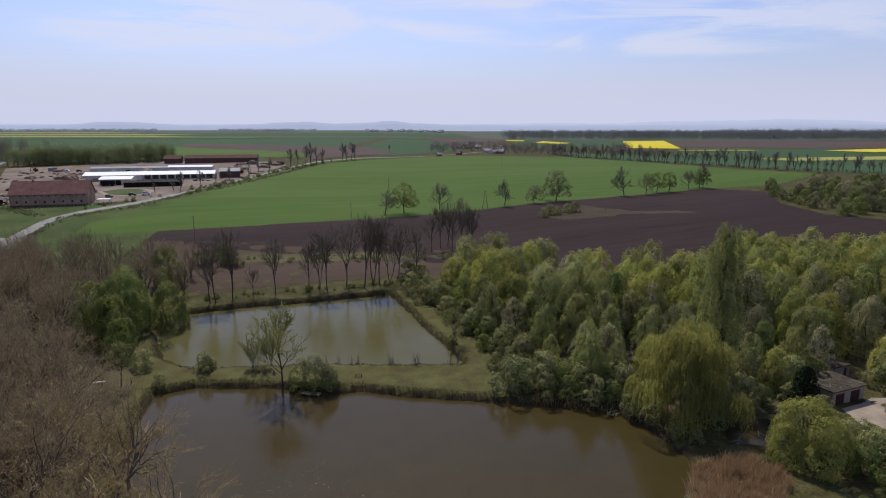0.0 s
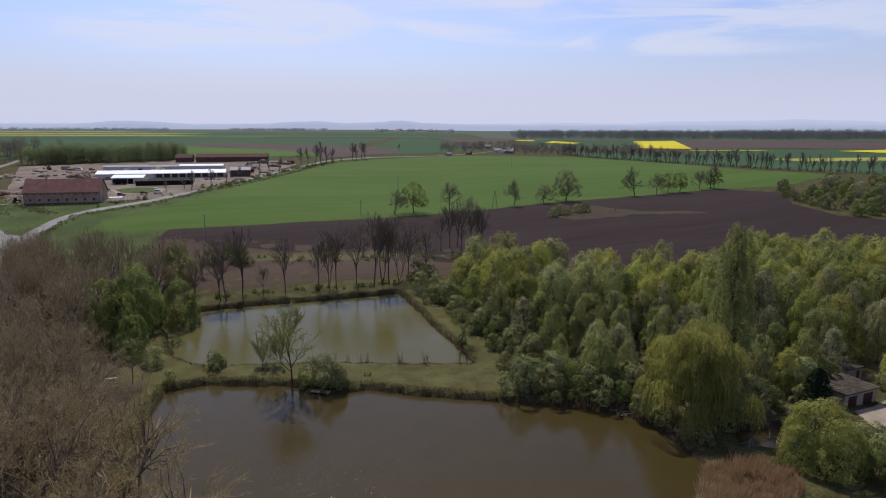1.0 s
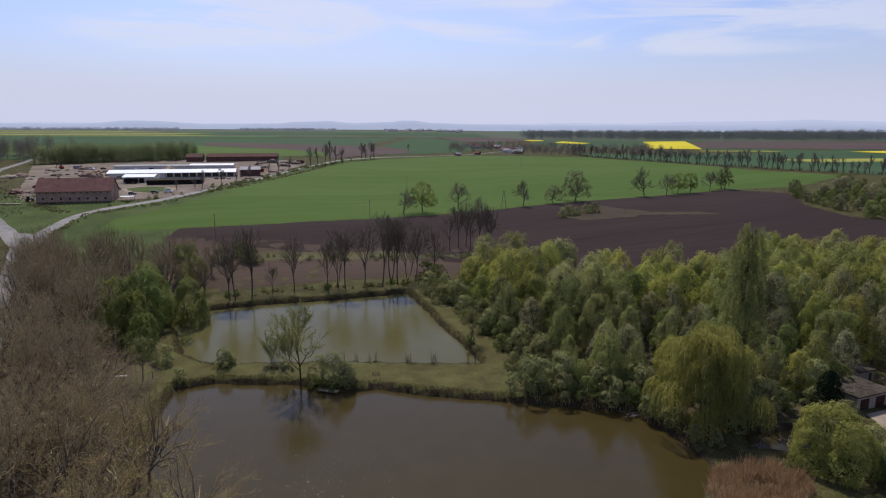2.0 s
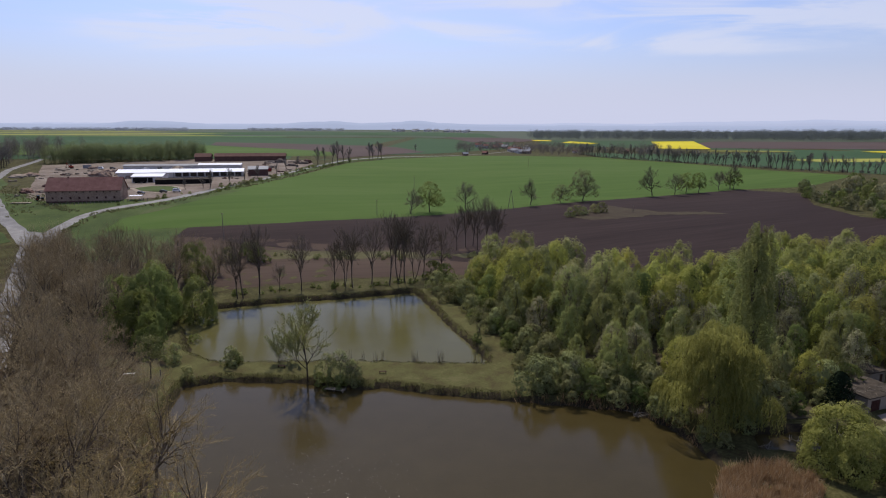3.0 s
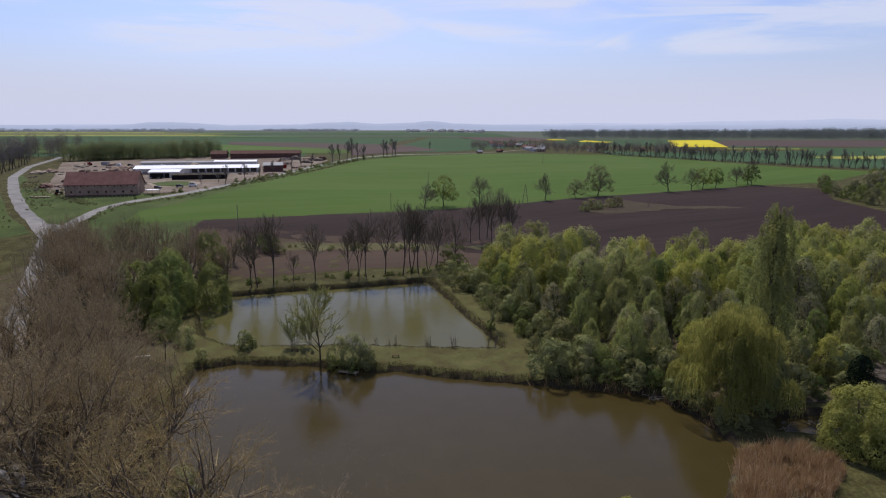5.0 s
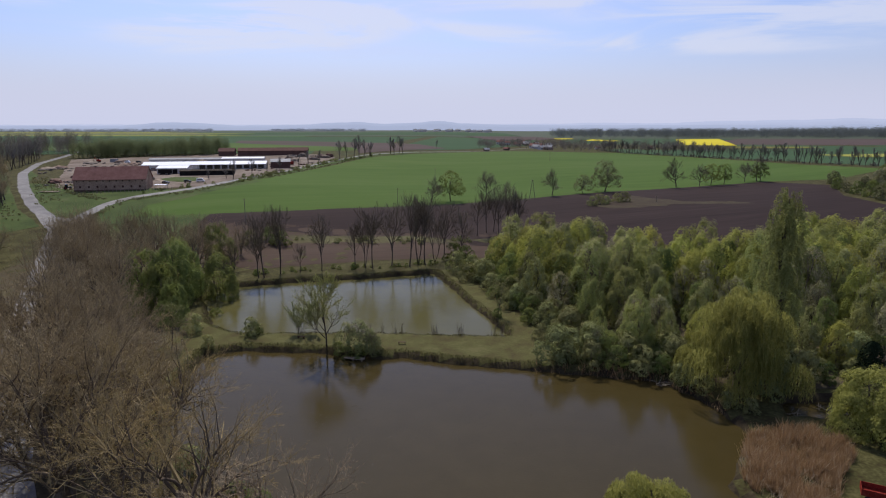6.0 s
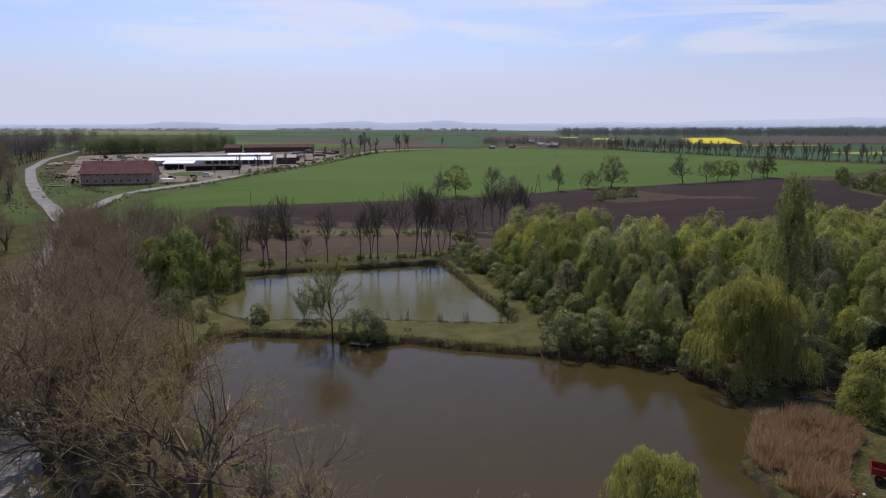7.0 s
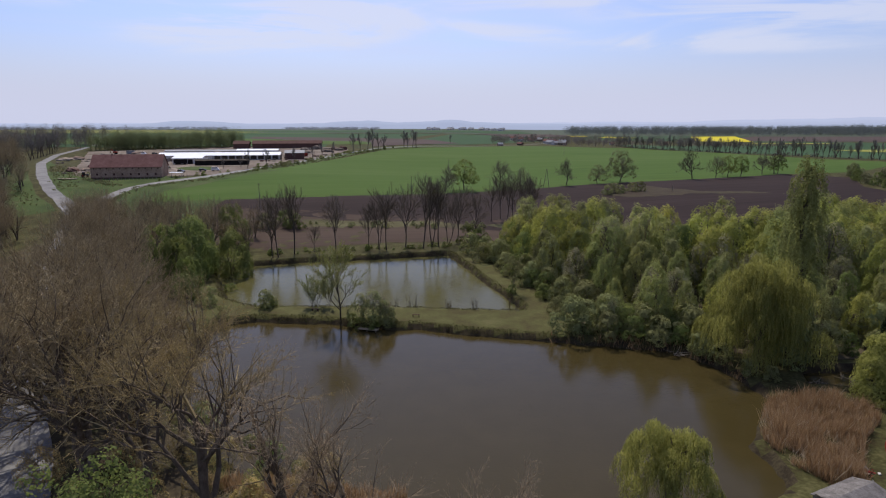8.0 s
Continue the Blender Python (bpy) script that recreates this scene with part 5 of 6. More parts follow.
fr = random.Random(3)
def scatter(n, x0, x1, y0, y1, h0, h1, w0, w1, skew=0.0):
    out = []
    for _ in range(n):
        u, v = fr.random(), fr.random()
        out.append((x0 + (x1 - x0) * u, y0 + (y1 - y0) * v + skew * u, fr.uniform(h0, h1), fr.uniform(w0, w1)))
    return out


crowns("farm_wood", "dense green wood behind the farm", scatter(230, -372, -262, 540, 580, 12, 20, 5, 9, 45), LEAF_FAR, 1, 420, leaf=0.62)
crowns("farm_wood", "dark evergreens at the end of the farm's wood", scatter(26, -384, -346, 540, 575, 15, 21, 6, 9, 10), LEAF_S, 9, 420, leaf=0.6)
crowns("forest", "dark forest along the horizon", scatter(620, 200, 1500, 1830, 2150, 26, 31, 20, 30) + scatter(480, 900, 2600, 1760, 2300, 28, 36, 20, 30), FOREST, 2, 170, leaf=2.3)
crowns("far_copse", "strip of far woodland with haze in its colour", scatter(160, -2900, -1500, 3300, 3360, 16, 22, 30, 40) + scatter(90, -1250, -700, 3500, 3550, 14, 20, 30, 40), HAZY_WOOD, 3, 56, leaf=4.5)
crowns("road_wood", "dark bare wood beside the road", scatter(150, -520, -400, 470, 640, 16, 24, 8, 12), WOOD_FAR, 5, 420, leaf=0.8)
crowns("roadside_scrub", "brown leafless scrub along the road", [q for q in scatter(90, -370, -270, 300, 400, 5, 10, 5, 8) + scatter(90, -300, -215, 200, 290, 6, 12, 6, 9) if q[0] < np.interp(q[1], (200, 285, 330, 412), (-150, -221, -260, -324)) - 24], WOOD_FAR, 6, 220, leaf=0.8)
crowns("village_trees", "bare trees round the far village", scatter(190, -20, 330, 890, 1150, 9, 15, 7, 12), WOOD_FAR, 7, 130, leaf=1.1)

tufts = []
for (ax, ay), (bx, by), wd, n in (((-184, 262), (-188, 296), 5, 60), ((-188, 296), (-166, 322), 6, 80), ((-166, 322), (-148, 410), 6, 130), ((-148, 410), (-122, 600), 5, 150), ((-226, 318), (-262, 345), 16, 120), ((-226, 288), (-300, 384), 14, 150), ((-205, 300), (-232, 318), 10, 90), ((-202, 258), (-262, 318), -9, 70)):
    for _ in range(n):
        u = fr.random()
        tufts.append((ax + (bx - ax) * u + 3.6 * (1 if wd > 0 else -1) + fr.uniform(0, 1) * wd, ay + (by - ay) * u + fr.uniform(-2, 2), fr.uniform(0.35, 1.3), fr.uniform(0.8, 2.4)))
crowns("verge_tufts", "tufts of rank grass and weeds on the verges", tufts, LEAF_S, 10, 16, "grass", leaf=0.42)

FAR_BARE = [bare_tree("bare roadside tree far off", 121 + k, 17, 0.32, pl, rmin=0.05, buds=0.8, bud_size=0.3, bud_mat=WOOD_HAZE, twig_mat=WOOD_HAZE, clear=0.22, angle=(0.3, 0.65), lift=0.25, spread=sp, wander=0.08, forks=fk)
            for k, (pl, sp, fk) in enumerate((((9, 6, 4), 8, 1), ((8, 6, 3), 6.5, 1), ((6, 5, 4), 9.5, 2)))]
far_line = [(163, 924), (172, 895), (232, 824), (279, 750), (322, 698), (361, 656), (403, 630), (440, 606), (560, 560)]
for (ax, ay), (bx, by) in zip(far_line, far_line[1:]):
    n = max(2, int(math.hypot(bx - ax, by - ay) / 5.2))
    for i in range(n):
        u = (i + fr.random() * 0.8) / n
        place(FAR_BARE[fr.randrange(3)], ax + (bx - ax) * u, ay + (by - ay) * u + 8 + fr.uniform(0, 14), fr.uniform(0.7, 1.3), fr.uniform(0, 360), group="bare trees along the far road")
hedge = []
for (ax, ay), (bx, by) in zip(far_line, far_line[1:]):
    for i in range(int(math.hypot(bx - ax, by - ay) / 2.6)):
        u = fr.random()
        hedge.append((ax + (bx - ax) * u + fr.uniform(-3, 3), ay + (by - ay) * u + 10 + fr.uniform(0, 16), fr.uniform(1.5, 5.0), fr.uniform(3, 6)))
crowns("hedge_scrub", "brown-olive scrub under the far row of trees", hedge, WOOD_FAR, 8, 34, "scrub", leaf=0.8)
for x, y, s in ((-134, 552, 1.0), (-131, 568, 0.95), (-127, 580, 1.0), (-122, 579, 1.25), (-119, 592, 1.0), (-115, 598, 0.9), (-102, 640, 1.05), (-99, 646, 1.0), (-95, 652, 1.1), (-92, 660, 1.0), (-73, 860, 0.7),
                (-172, 372, 0.5), (-166, 384, 0.45), (-146, 470, 0.6), (-150, 440, 0.65), (-153, 420, 0.5), (-156, 400, 0.7), (-160, 380, 0.75), (-147, 500, 0.7), (-144, 520, 0.65)):
    place(FAR_BARE[fr.randrange(3)], x, y, s, fr.uniform(0, 360), group="bare trees along the farm road")
for i in range(9):
    x, y = -386 + i * 5, 520 - i * 10
    place(FAR_BARE[i % 3], x - 8, y, 1.1, fr.uniform(0, 360), group="avenue along the main road")

# ---- the farm ----
def gable(name, label, x, y, turn, length, width, eave, top, wall_mat, roof_mat, category="building", overhang=0.5):
    """A long building: walls with gables, a roof of two slabs. Its origin is the middle of its front foot, length along its x."""
    t = thing(name, label, category, pose(x, y, ground_at(x, y) - 0.3, 0, 0, turn))
    L, W = length / 2, width
    v = [(-L, 0, 0), (L, 0, 0), (L, W, 0), (-L, W, 0), (-L, 0, eave), (L, 0, eave), (L, W, eave), (-L, W, eave), (-L, W / 2, top - 0.15), (L, W / 2, top - 0.15)]
    mesh_object("wall", v, [(0, 1, 5, 4), (1, 2, 6, 9, 5), (2, 3, 7, 6), (3, 0, 4, 8, 7)], wall_mat, t)
    slope = (top - eave) / (W / 2)
    o, th = overhang, 0.22
    for sgn in (0, 1):
        ys = (-o, W / 2) if sgn == 0 else (W + o, W / 2)
        z0, z1 = eave - o * slope, top
        vv = [(-L - o, ys[0], z0), (L + o, ys[0], z0), (L + o, ys[1], z1), (-L - o, ys[1], z1)]
        vv += [(a, b, c + th) for a, b, c in vv]
        mesh_object("roof", vv, [(0, 1, 2, 3), (4, 5, 6, 7), (0, 1, 5, 4), (1, 2, 6, 5), (2, 3, 7, 6), (3, 0, 4, 7)], roof_mat, t)
    return t


def opening(parent, name, x, y, z, w, h, mat=DARK, frame_mat=None):
    """A window or door on a front wall: a surround and a leaf set back in it."""
    o = part(name, boxes((x - w / 2, x + w / 2, y - 0.03, y + 0.1, z, z + h)), mat, parent)
    part("frame", boxes((x - w / 2 - 0.12, x - w / 2, y - 0.08, y + 0.1, z - 0.1, z + h + 0.12), (x + w / 2, x + w / 2 + 0.12, y - 0.08, y + 0.1, z - 0.1, z + h + 0.12),
                        (x - w / 2, x + w / 2, y - 0.08, y + 0.1, z + h, z + h + 0.12), (x - w / 2, x + w / 2, y - 0.1, y + 0.1, z - 0.12, z)), frame_mat or PLASTER, o)
    return o


barn = gable("barn", "long old plastered barn with a red-brown tiled roof", -205.5, 324, 14.5, 36.5, 14, 6.6, 12.8, PLASTER, TILE, "barn")
for i in range(11):
    opening(barn, "window", -16.5 + i * 3.3, 0, 5.3, 0.55, 0.65)
for i in range(8):
    opening(barn, "window", -15 + i * 4.3, 0, 2.0, 1.0, 1.1, DOORBROWN)
part("plinth", boxes((-18.3, 18.3, -0.12, 0.0, 0, 0.9)), BRICK, barn, "darker brick plinth")
part("vent", boxes((-9, -8.4, 6.6, 7.4, 12.6, 13.4)), BRICK, barn)

hall = gable("hall", "long open-sided cattle hall with a white sheet roof", -209, 447, 15, 85, 15, 4.2, 5.9, WHITEWASH, TIN, "hall", 1.2)
# Felt-dark panels on the closed wall stand for shade inside the bays.
for i in range(9):
    part("bay", boxes((-4 + i * 5.2, 0.2 + i * 5.2, -0.05, 0.1, 0.9, 3.8)), FELT, hall, "dark panel for the shade inside an open bay")
for i in range(10):
    part("post", boxes((-5.2 + i * 5.2, -4.7 + i * 5.2, -0.4, -0.1, 0, 4.2)), STEEL, hall)
annex = gable("annex", "white block annex in front of the cattle hall", -216.5, 412.5, 12, 19.5, 15, 4.2, 5.6, WHITEWASH, TIN, "building")
opening(annex, "door", -6, 0, 0.3, 3.2, 3.4)
opening(annex, "door", 2, 0, 0.3, 3.0, 3.2)
gable("feed_store", "dark round-stacked silage store beside the hall", -188, 404, 17, 34, 8, 3.2, 4.0, DARK, FELT, "building", 0.2)
gable("grey_shed", "grey-roofed shed at the end of the cattle hall", -158, 464, 17, 14, 14, 5.0, 6.8, BRICK, GREYROOF, "shed")
gable("back_shed", "low long shed with a pale grey roof", -252, 508, 12, 62, 10, 2.8, 3.8, WHITEWASH, GREYROOF, "shed")
gable("back_shed", "low long shed with a pale roof", -208, 516, 12, 34, 10, 3.0, 4.0, WHITEWASH, TIN, "shed")
gable("brick_barn", "very long dark red brick barn far behind", -204, 580, 14, 64, 12, 4.6, 7.2, BRICK, BRICK, "barn")
gable("brick_barn", "dark red brick barn end", -246, 572, 14, 14, 12, 4.6, 7.4, BRICK, BRICK, "barn")
lean = thing("lean_to", "white flat canopy against the barn's gable", "canopy", pose(-181, 331, ground_at(-181, 331), 0, 0, 14.5))
part("roof", boxes((-3, 3.5, -2, 2, 2.4, 2.6)), TIN, lean)
for sx in (-2.8, 3.3):
    for sy in (-1.8, 1.8):
        part("post", boxes((sx - 0.08, sx + 0.08, sy - 0.08, sy + 0.08, -0.3, 2.4)), STEEL, lean)


def heap(name, label, x, y, w, d, hh, mat, seed):
    rs = random.Random(seed)
    bm = bmesh.new()
    bmesh.ops.create_icosphere(bm, subdivisions=3, radius=1)
    for v in bm.verts:
        k = 1 + 0.35 * noise.noise(v.co * 1.8 + Vector((seed, 0, 0))) + 0.12 * noise.noise(v.co * 5)
        v.co = Vector((v.co.x * w / 2 * k, v.co.y * d / 2 * k, max(-0.15, v.co.z) * hh * k))
    me = bpy.data.meshes.new(name)
    bm.to_mesh(me)
    bm.free()
    me.materials.append(mat)
    ob = tagged(new(name, me), label, "mound", group="mounds in the farmyard")
    ob.matrix_basis = pose(x, y, ground_at(x, y) + 0.1, 0, 0, rs.uniform(0, 360))
    return ob


hr = random.Random(12)
for i in range(16):
    heap("earth_mound", "mound of bare brown earth in the farmyard", hr.uniform(-330, -235), hr.uniform(440, 505), hr.uniform(7, 16), hr.uniform(6, 12), hr.uniform(1.5, 4.5), hr.choice([EARTH, EARTH, YARD, CONCRETE]), i)
for i in range(10):
    heap("earth_mound", "mound of brown earth behind the hall", hr.uniform(-185, -145), hr.uniform(505, 575), hr.uniform(6, 13), hr.uniform(5, 9), hr.uniform(1.5, 3.5), hr.choice([EARTH, BRICK, YARD]), 30 + i)
for i in range(7):
    heap("rubble_mound", "reddish rubble mound beside the barn", -246 - hr.uniform(0, 20), 350 + hr.uniform(0, 35), hr.uniform(5, 10), hr.uniform(4, 8), hr.uniform(1.2, 3.0), hr.choice([BRICK, EARTH, YARD]), 50 + i)
def pallet_stack(x, y, turn, n):
    t = thing("pallet_stack", "stack of weathered pallets in the farmyard", "pallets", pose(x, y, ground_at(x, y) + 0.1, 0, 0, turn), group="pallet stacks in the farmyard")
    for k in range(n):
        z = k * 0.3
        part("pallet", boxes((-1.2, 1.2, -0.9, 0.9, z + 0.18, z + 0.26), (-1.2, 1.2, -0.9, -0.7, z, z + 0.18), (-1.2, 1.2, 0.7, 0.9, z, z + 0.18), (-1.2, 1.2, -0.1, 0.1, z, z + 0.18)), WOODEN, t)


def block_pile(x, y, turn, mat, seed, label):
    t = thing("block_pile", label, "rubble", pose(x, y, ground_at(x, y) + 0.1, 0, 0, turn), group="block piles in the farmyard")
    rs = random.Random(seed)
    for k in range(9):
        px, py, q = rs.gauss(0, 1.6), rs.gauss(0, 1.0), rs.uniform(0.3, 0.8)
        part("block", box(bmesh.new(), px - q, px + q, py - q * 0.6, py + q * 0.6, -0.1, q * 1.1, bevel=0.06, turn=Euler((rs.uniform(-0.3, 0.3), rs.uniform(-0.3, 0.3), rs.uniform(0, 3))).to_matrix().to_4x4()), mat, t)


def container(x, y, turn, mat, label):
    t = thing("container", label, "container", pose(x, y, ground_at(x, y) + 0.1, 0, 0, turn))
    part("body", boxes((-3, 3, -1.2, 1.2, 0.1, 2.6), bevel=0.05), mat, t)
    part("door", boxes((3.0, 3.06, -1.1, 1.1, 0.25, 2.45)), STEEL, t)
    for k in range(9):
        part("rib", boxes((-2.8 + 0.7 * k, -2.7 + 0.7 * k, -1.26, -1.2, 0.2, 2.5)), mat, t)


def excavator(x, y, turn):
    t = thing("excavator", "orange excavator standing in the yard", "excavator", pose(x, y, ground_at(x, y) + 0.1, 0, 0, turn))
    for sy in (-1.0, 1.0):
        part("track", boxes((-1.9, 1.9, sy - 0.3, sy + 0.3, 0, 0.8), bevel=0.25), RUBBER, t)
    part("body", boxes((-1.8, 1.2, -1.2, 1.2, 0.9, 2.1), bevel=0.12), RUST, t)
    part("cab", boxes((0.1, 1.4, -1.2, -0.1, 2.1, 3.0), bevel=0.1), GLASSY, t)
    part("boom", rod(bmesh.new(), (1.2, 0.2, 1.6), (4.2, 0.2, 4.2), 0.25, 0.2, 6), RUST, t)
    part("arm", rod(bmesh.new(), (4.2, 0.2, 4.2), (5.6, 0.2, 1.2), 0.2, 0.15, 6), RUST, t)
    part("bucket", boxes((5.2, 6.0, -0.3, 0.7, 0.3, 1.2), bevel=0.15), DARK, t)


def tractor(x, y, turn):
    t = thing("tractor", "dark tractor parked beside the barn", "tractor", pose(x, y, ground_at(x, y) + 0.1, 0, 0, turn))
    part("bonnet", boxes((0.2, 2.0, -0.45, 0.45, 0.9, 1.6), bevel=0.1), CAR_DARK, t)
    part("cab", boxes((-1.2, 0.2, -0.8, 0.8, 0.9, 2.7), bevel=0.1), GLASSY, t)
    part("roof", boxes((-1.3, 0.3, -0.9, 0.9, 2.7, 2.85), bevel=0.04), CAR_DARK, t)
    for sx, rr, sy in ((-0.9, 0.85, -0.95), (-0.9, 0.85, 0.95), (1.5, 0.5, -0.75), (1.5, 0.5, 0.75)):
        w = part("wheel", rod(bmesh.new(), (sx, sy - 0.22, rr), (sx, sy + 0.22, rr), rr, sides=14), RUBBER, t)
        part("rim", rod(bmesh.new(), (sx, sy - 0.24, rr), (sx, sy + 0.24, rr), rr * 0.5, sides=10), RUST, w)


tractor(-232, 327, 30)
tractor(-229.5, 332, 95)
excavator(-329, 506, 160)
container(-317, 509, 8, GREYROOF, "grey steel container at the back of the yard")
container(-160, 492, 30, RUST, "rust-red steel container beside the sheds")
cr = random.Random(44)
for i in range(26):
    x, y = (cr.uniform(-330, -240), cr.uniform(430, 500)) if i < 12 else (cr.uniform(-176, -148), cr.uniform(425, 570))
    pallet_stack(x, y, cr.uniform(0, 180), cr.randrange(2, 6))
for i in range(46):
    x, y = (cr.uniform(-325, -238), cr.uniform(400, 505)) if i < 22 else (cr.uniform(-178, -146), cr.uniform(410, 580)) if i < 36 else (cr.uniform(-255, -228), cr.uniform(340, 385))
    m, lab = cr.choice(((CONCRETE, "heap of pale concrete blocks"), (BRICK, "heap of broken red brick"), (WOODEN, "heap of old timber offcuts")))
    block_pile(x, y, cr.uniform(0, 180), m, i, lab)

slab = thing("pale_panel", "pale flat panel lying in the grass", "panel", pose(-236, 318, ground_at(-236, 318) + 0.2, 0, 0, 8))
part("sheet", boxes((-5, 5, -1.4, 1.4, 0, 0.35), bevel=0.05), CONCRETE, slab)


def vehicle(name, label, x, y, turn, mat, length=4.3, van=False):
    """A parked car: body with bonnet and cabin, glass band, four wheels."""
    t = thing(name, label, "car", pose(x, y, ground_at(x, y) + 0.35, 0, 0, turn))
    L = length / 2
    top = 2.0 if van else 1.45
    prof = [(-L, 0.25), (-L, 0.85), (-L * 0.92, 0.95), (-L * 0.8, top - 0.05), (-L * 0.7, top), (L * 0.15 if not van else L * 0.5, top), (L * 0.48 if not van else L * 0.75, 0.98), (L * 0.95, 0.82), (L, 0.6), (L, 0.25)]
    bm = bmesh.new()
    f = bm.faces.new([bm.verts.new((px, -0.85, pz)) for px, pz in prof])
    ex = bmesh.ops.extrude_face_region(bm, geom=[f])
    bmesh.ops.translate(bm, verts=[g for g in ex["geom"] if isinstance(g, bmesh.types.BMVert)], vec=(0, 1.7, 0))
    bmesh.ops.bevel(bm, geom=bm.edges[:], offset=0.06, segments=1, affect="EDGES")
    part("body", bm, mat, t)
    part("side_glass", boxes((-L * 0.68, L * 0.12 if not van else L * 0.5, -0.87, 0.87, 1.0 if not van else 1.3, top - 0.12)), GLASSY, t, "dark side windows")
    for sx in (-L * 0.6, L * 0.62):
        for sy in (-0.8, 0.8):
            w = part("wheel", rod(bmesh.new(), (sx, sy - 0.1, 0.02), (sx, sy + 0.1, 0.02), 0.33, sides=12), RUBBER, t)
            part("rim", rod(bmesh.new(), (sx, sy - 0.11, 0.02), (sx, sy + 0.11, 0.02), 0.19, sides=10), STEEL, w)
    return t


vehicle("parked_car", "dark car beside the yard's lawn", -207.5, 371, 100, CAR_DARK)
vehicle("parked_car", "dark car beside the barn's end", -189, 352, -8, CAR_DARK)
vehicle("parked_car", "dark car at the yard's edge", -179, 358.5, 20, CAR_DARK)
vehicle("parked_van", "white van at the yard's edge", -172.5, 361.5, 20, CAR_WHITE, 4.8, True)
for i, (x, y) in enumerate(((-300, 500), (-292, 503), (-276, 505), (-262, 500), (-250, 498))):
    vehicle("parked_car", "small far parked car in the yard", x, y, 20 * i, (CAR_WHITE, CAR_DARK, CAR_RED)[i % 3], 4.3, i % 2 == 0)

tank = thing("livestock_trailer", "dark livestock trailer before the white annex", "trailer", pose(-219, 408, ground_at(-219, 408), 0, 0, 12))
part("body", boxes((-4.2, 4.2, -1.3, 1.3, 0.9, 3.6), bevel=0.15), DARK, tank)
for sx in (-2.6, 2.6):
    for sy in (-1.2, 1.2):
        part("wheel", rod(bmesh.new(), (sx, sy - 0.15, 0.5), (sx, sy + 0.15, 0.5), 0.5, sides=12), RUBBER, tank)
fence = thing("fence", "row of wooden posts along the farm road", "fence", group="")
for i in range(26):
    u = i / 25
    x, y = -218 + 44 * u, 311 + 16 * u + 3 * u * u
    p = part("post", boxes((-0.12, 0.12, -0.12, 0.12, -0.3, 1.5)), WOODEN, fence)
    p.location = (x, y, ground_at(x, y))

# ---- poles ----
def a_pole(x, y, hh):
    t = thing("power_pole", "A-shaped wooden power pole in the field", "power pole", pose(x, y, ground_at(x, y) - 0.3, 0, 0, 10))
    part("leg", rod(bmesh.new(), (-1.7, 0, 0), (-0.08, 0, hh), 0.17, 0.12), WOODEN, t)
    part("leg", rod(bmesh.new(), (1.7, 0, 0), (0.08, 0, hh), 0.17, 0.12), WOODEN, t)
    part("brace", rod(bmesh.new(), (-1.0, 0, hh * 0.42), (1.0, 0, hh * 0.42), 0.08), WOODEN, t)
    part("crossarm", boxes((-0.8, 0.8, -0.07, 0.07, hh - 0.5, hh - 0.36)), WOODEN, t)


def pole(x, y, hh):
    t = thing("power_pole", "single wooden power pole", "power pole", pose(x, y, ground_at(x, y) - 0.3, 0, 0, 15), group="power poles")
    part("post", rod(bmesh.new(), (0, 0, 0), (0, 0, hh), 0.16, 0.11), WOODEN, t)
    part("crossarm", boxes((-0.7, 0.7, -0.06, 0.06, hh - 0.5, hh - 0.38)), WOODEN, t)


a_pole(25, 368, 11)
for x, y, hh in ((-40, 457, 9), (-49, 330, 9), (-106, 262, 12), (95, 362, 4), (60, 640, 9)):
    pole(x, y, hh)

# ---- the village ----
def house(x, y, turn, wall_mat, roof_mat, s=1.0):
    t = gable("house", "small far village house with a pitched roof", x, y, turn, 11 * s, 9 * s, 4.2 * s, 7.4 * s, wall_mat, roof_mat, "house", 0.4)
    t["group"] = "village houses"
    for wx in (-3.4, 0, 3.4):
        opening(t, "window" if wx else "door", wx * s, 0, (1.4 if wx else 0.35) * s, 1.2 * s, (1.4 if wx else 2.1) * s, frame_mat=WHITEWASH)
    part("chimney", boxes((1, 1.7, 4.2 * s, 4.2 * s + 0.7, 6.5 * s, 9.2 * s)), BRICK, t)


vr = random.Random(21)
house(-4, 800, 20, PLASTER, GREYROOF, 0.6)
house(20, 838, -30, BRICK, TILE, 0.6)
for i in range(16):
    house(vr.uniform(15, 95), vr.uniform(880, 1130), vr.uniform(-40, 60), vr.choice([WHITEWASH, WHITEWASH, PLASTER]), vr.choice([TILE, GREYROOF, GREYROOF]), vr.uniform(0.75, 1.05))
house(166, 990, 10, WHITEWASH, TILE, 0.65)
house(250, 1010, -10, PLASTER, TILE, 0.65)
for i in range(24):
    house(-260 + vr.uniform(-160, 260), vr.uniform(3200, 3500), vr.uniform(-40, 60), WHITEWASH, GREYROOF, vr.uniform(1.2, 2.2))

# ---- the dam and the shores ----
def bench(x, y, turn, mat, label, length=1.7):
    t = thing("bench", label, "bench", pose(x, y, ground_at(x, y) + 0.02, 0, 0, turn), group="benches by the water")
    for k in range(3):
        part("slat", boxes((-length / 2, length / 2, -0.22 + k * 0.16, -0.08 + k * 0.16, 0.42, 0.47), bevel=0.008), mat, t)
    for sx in (-length * 0.38, length * 0.38):
        part("leg", boxes((sx - 0.06, sx + 0.06, -0.2, 0.22, -0.1, 0.42), bevel=0.008), mat, t)


bench(-18.5, 128.6, 4, DOORBROWN, "small brown wooden bench on the dam")
bench(-41.7, 131, -6, DOORBROWN, "small brown wooden bench on the dam")
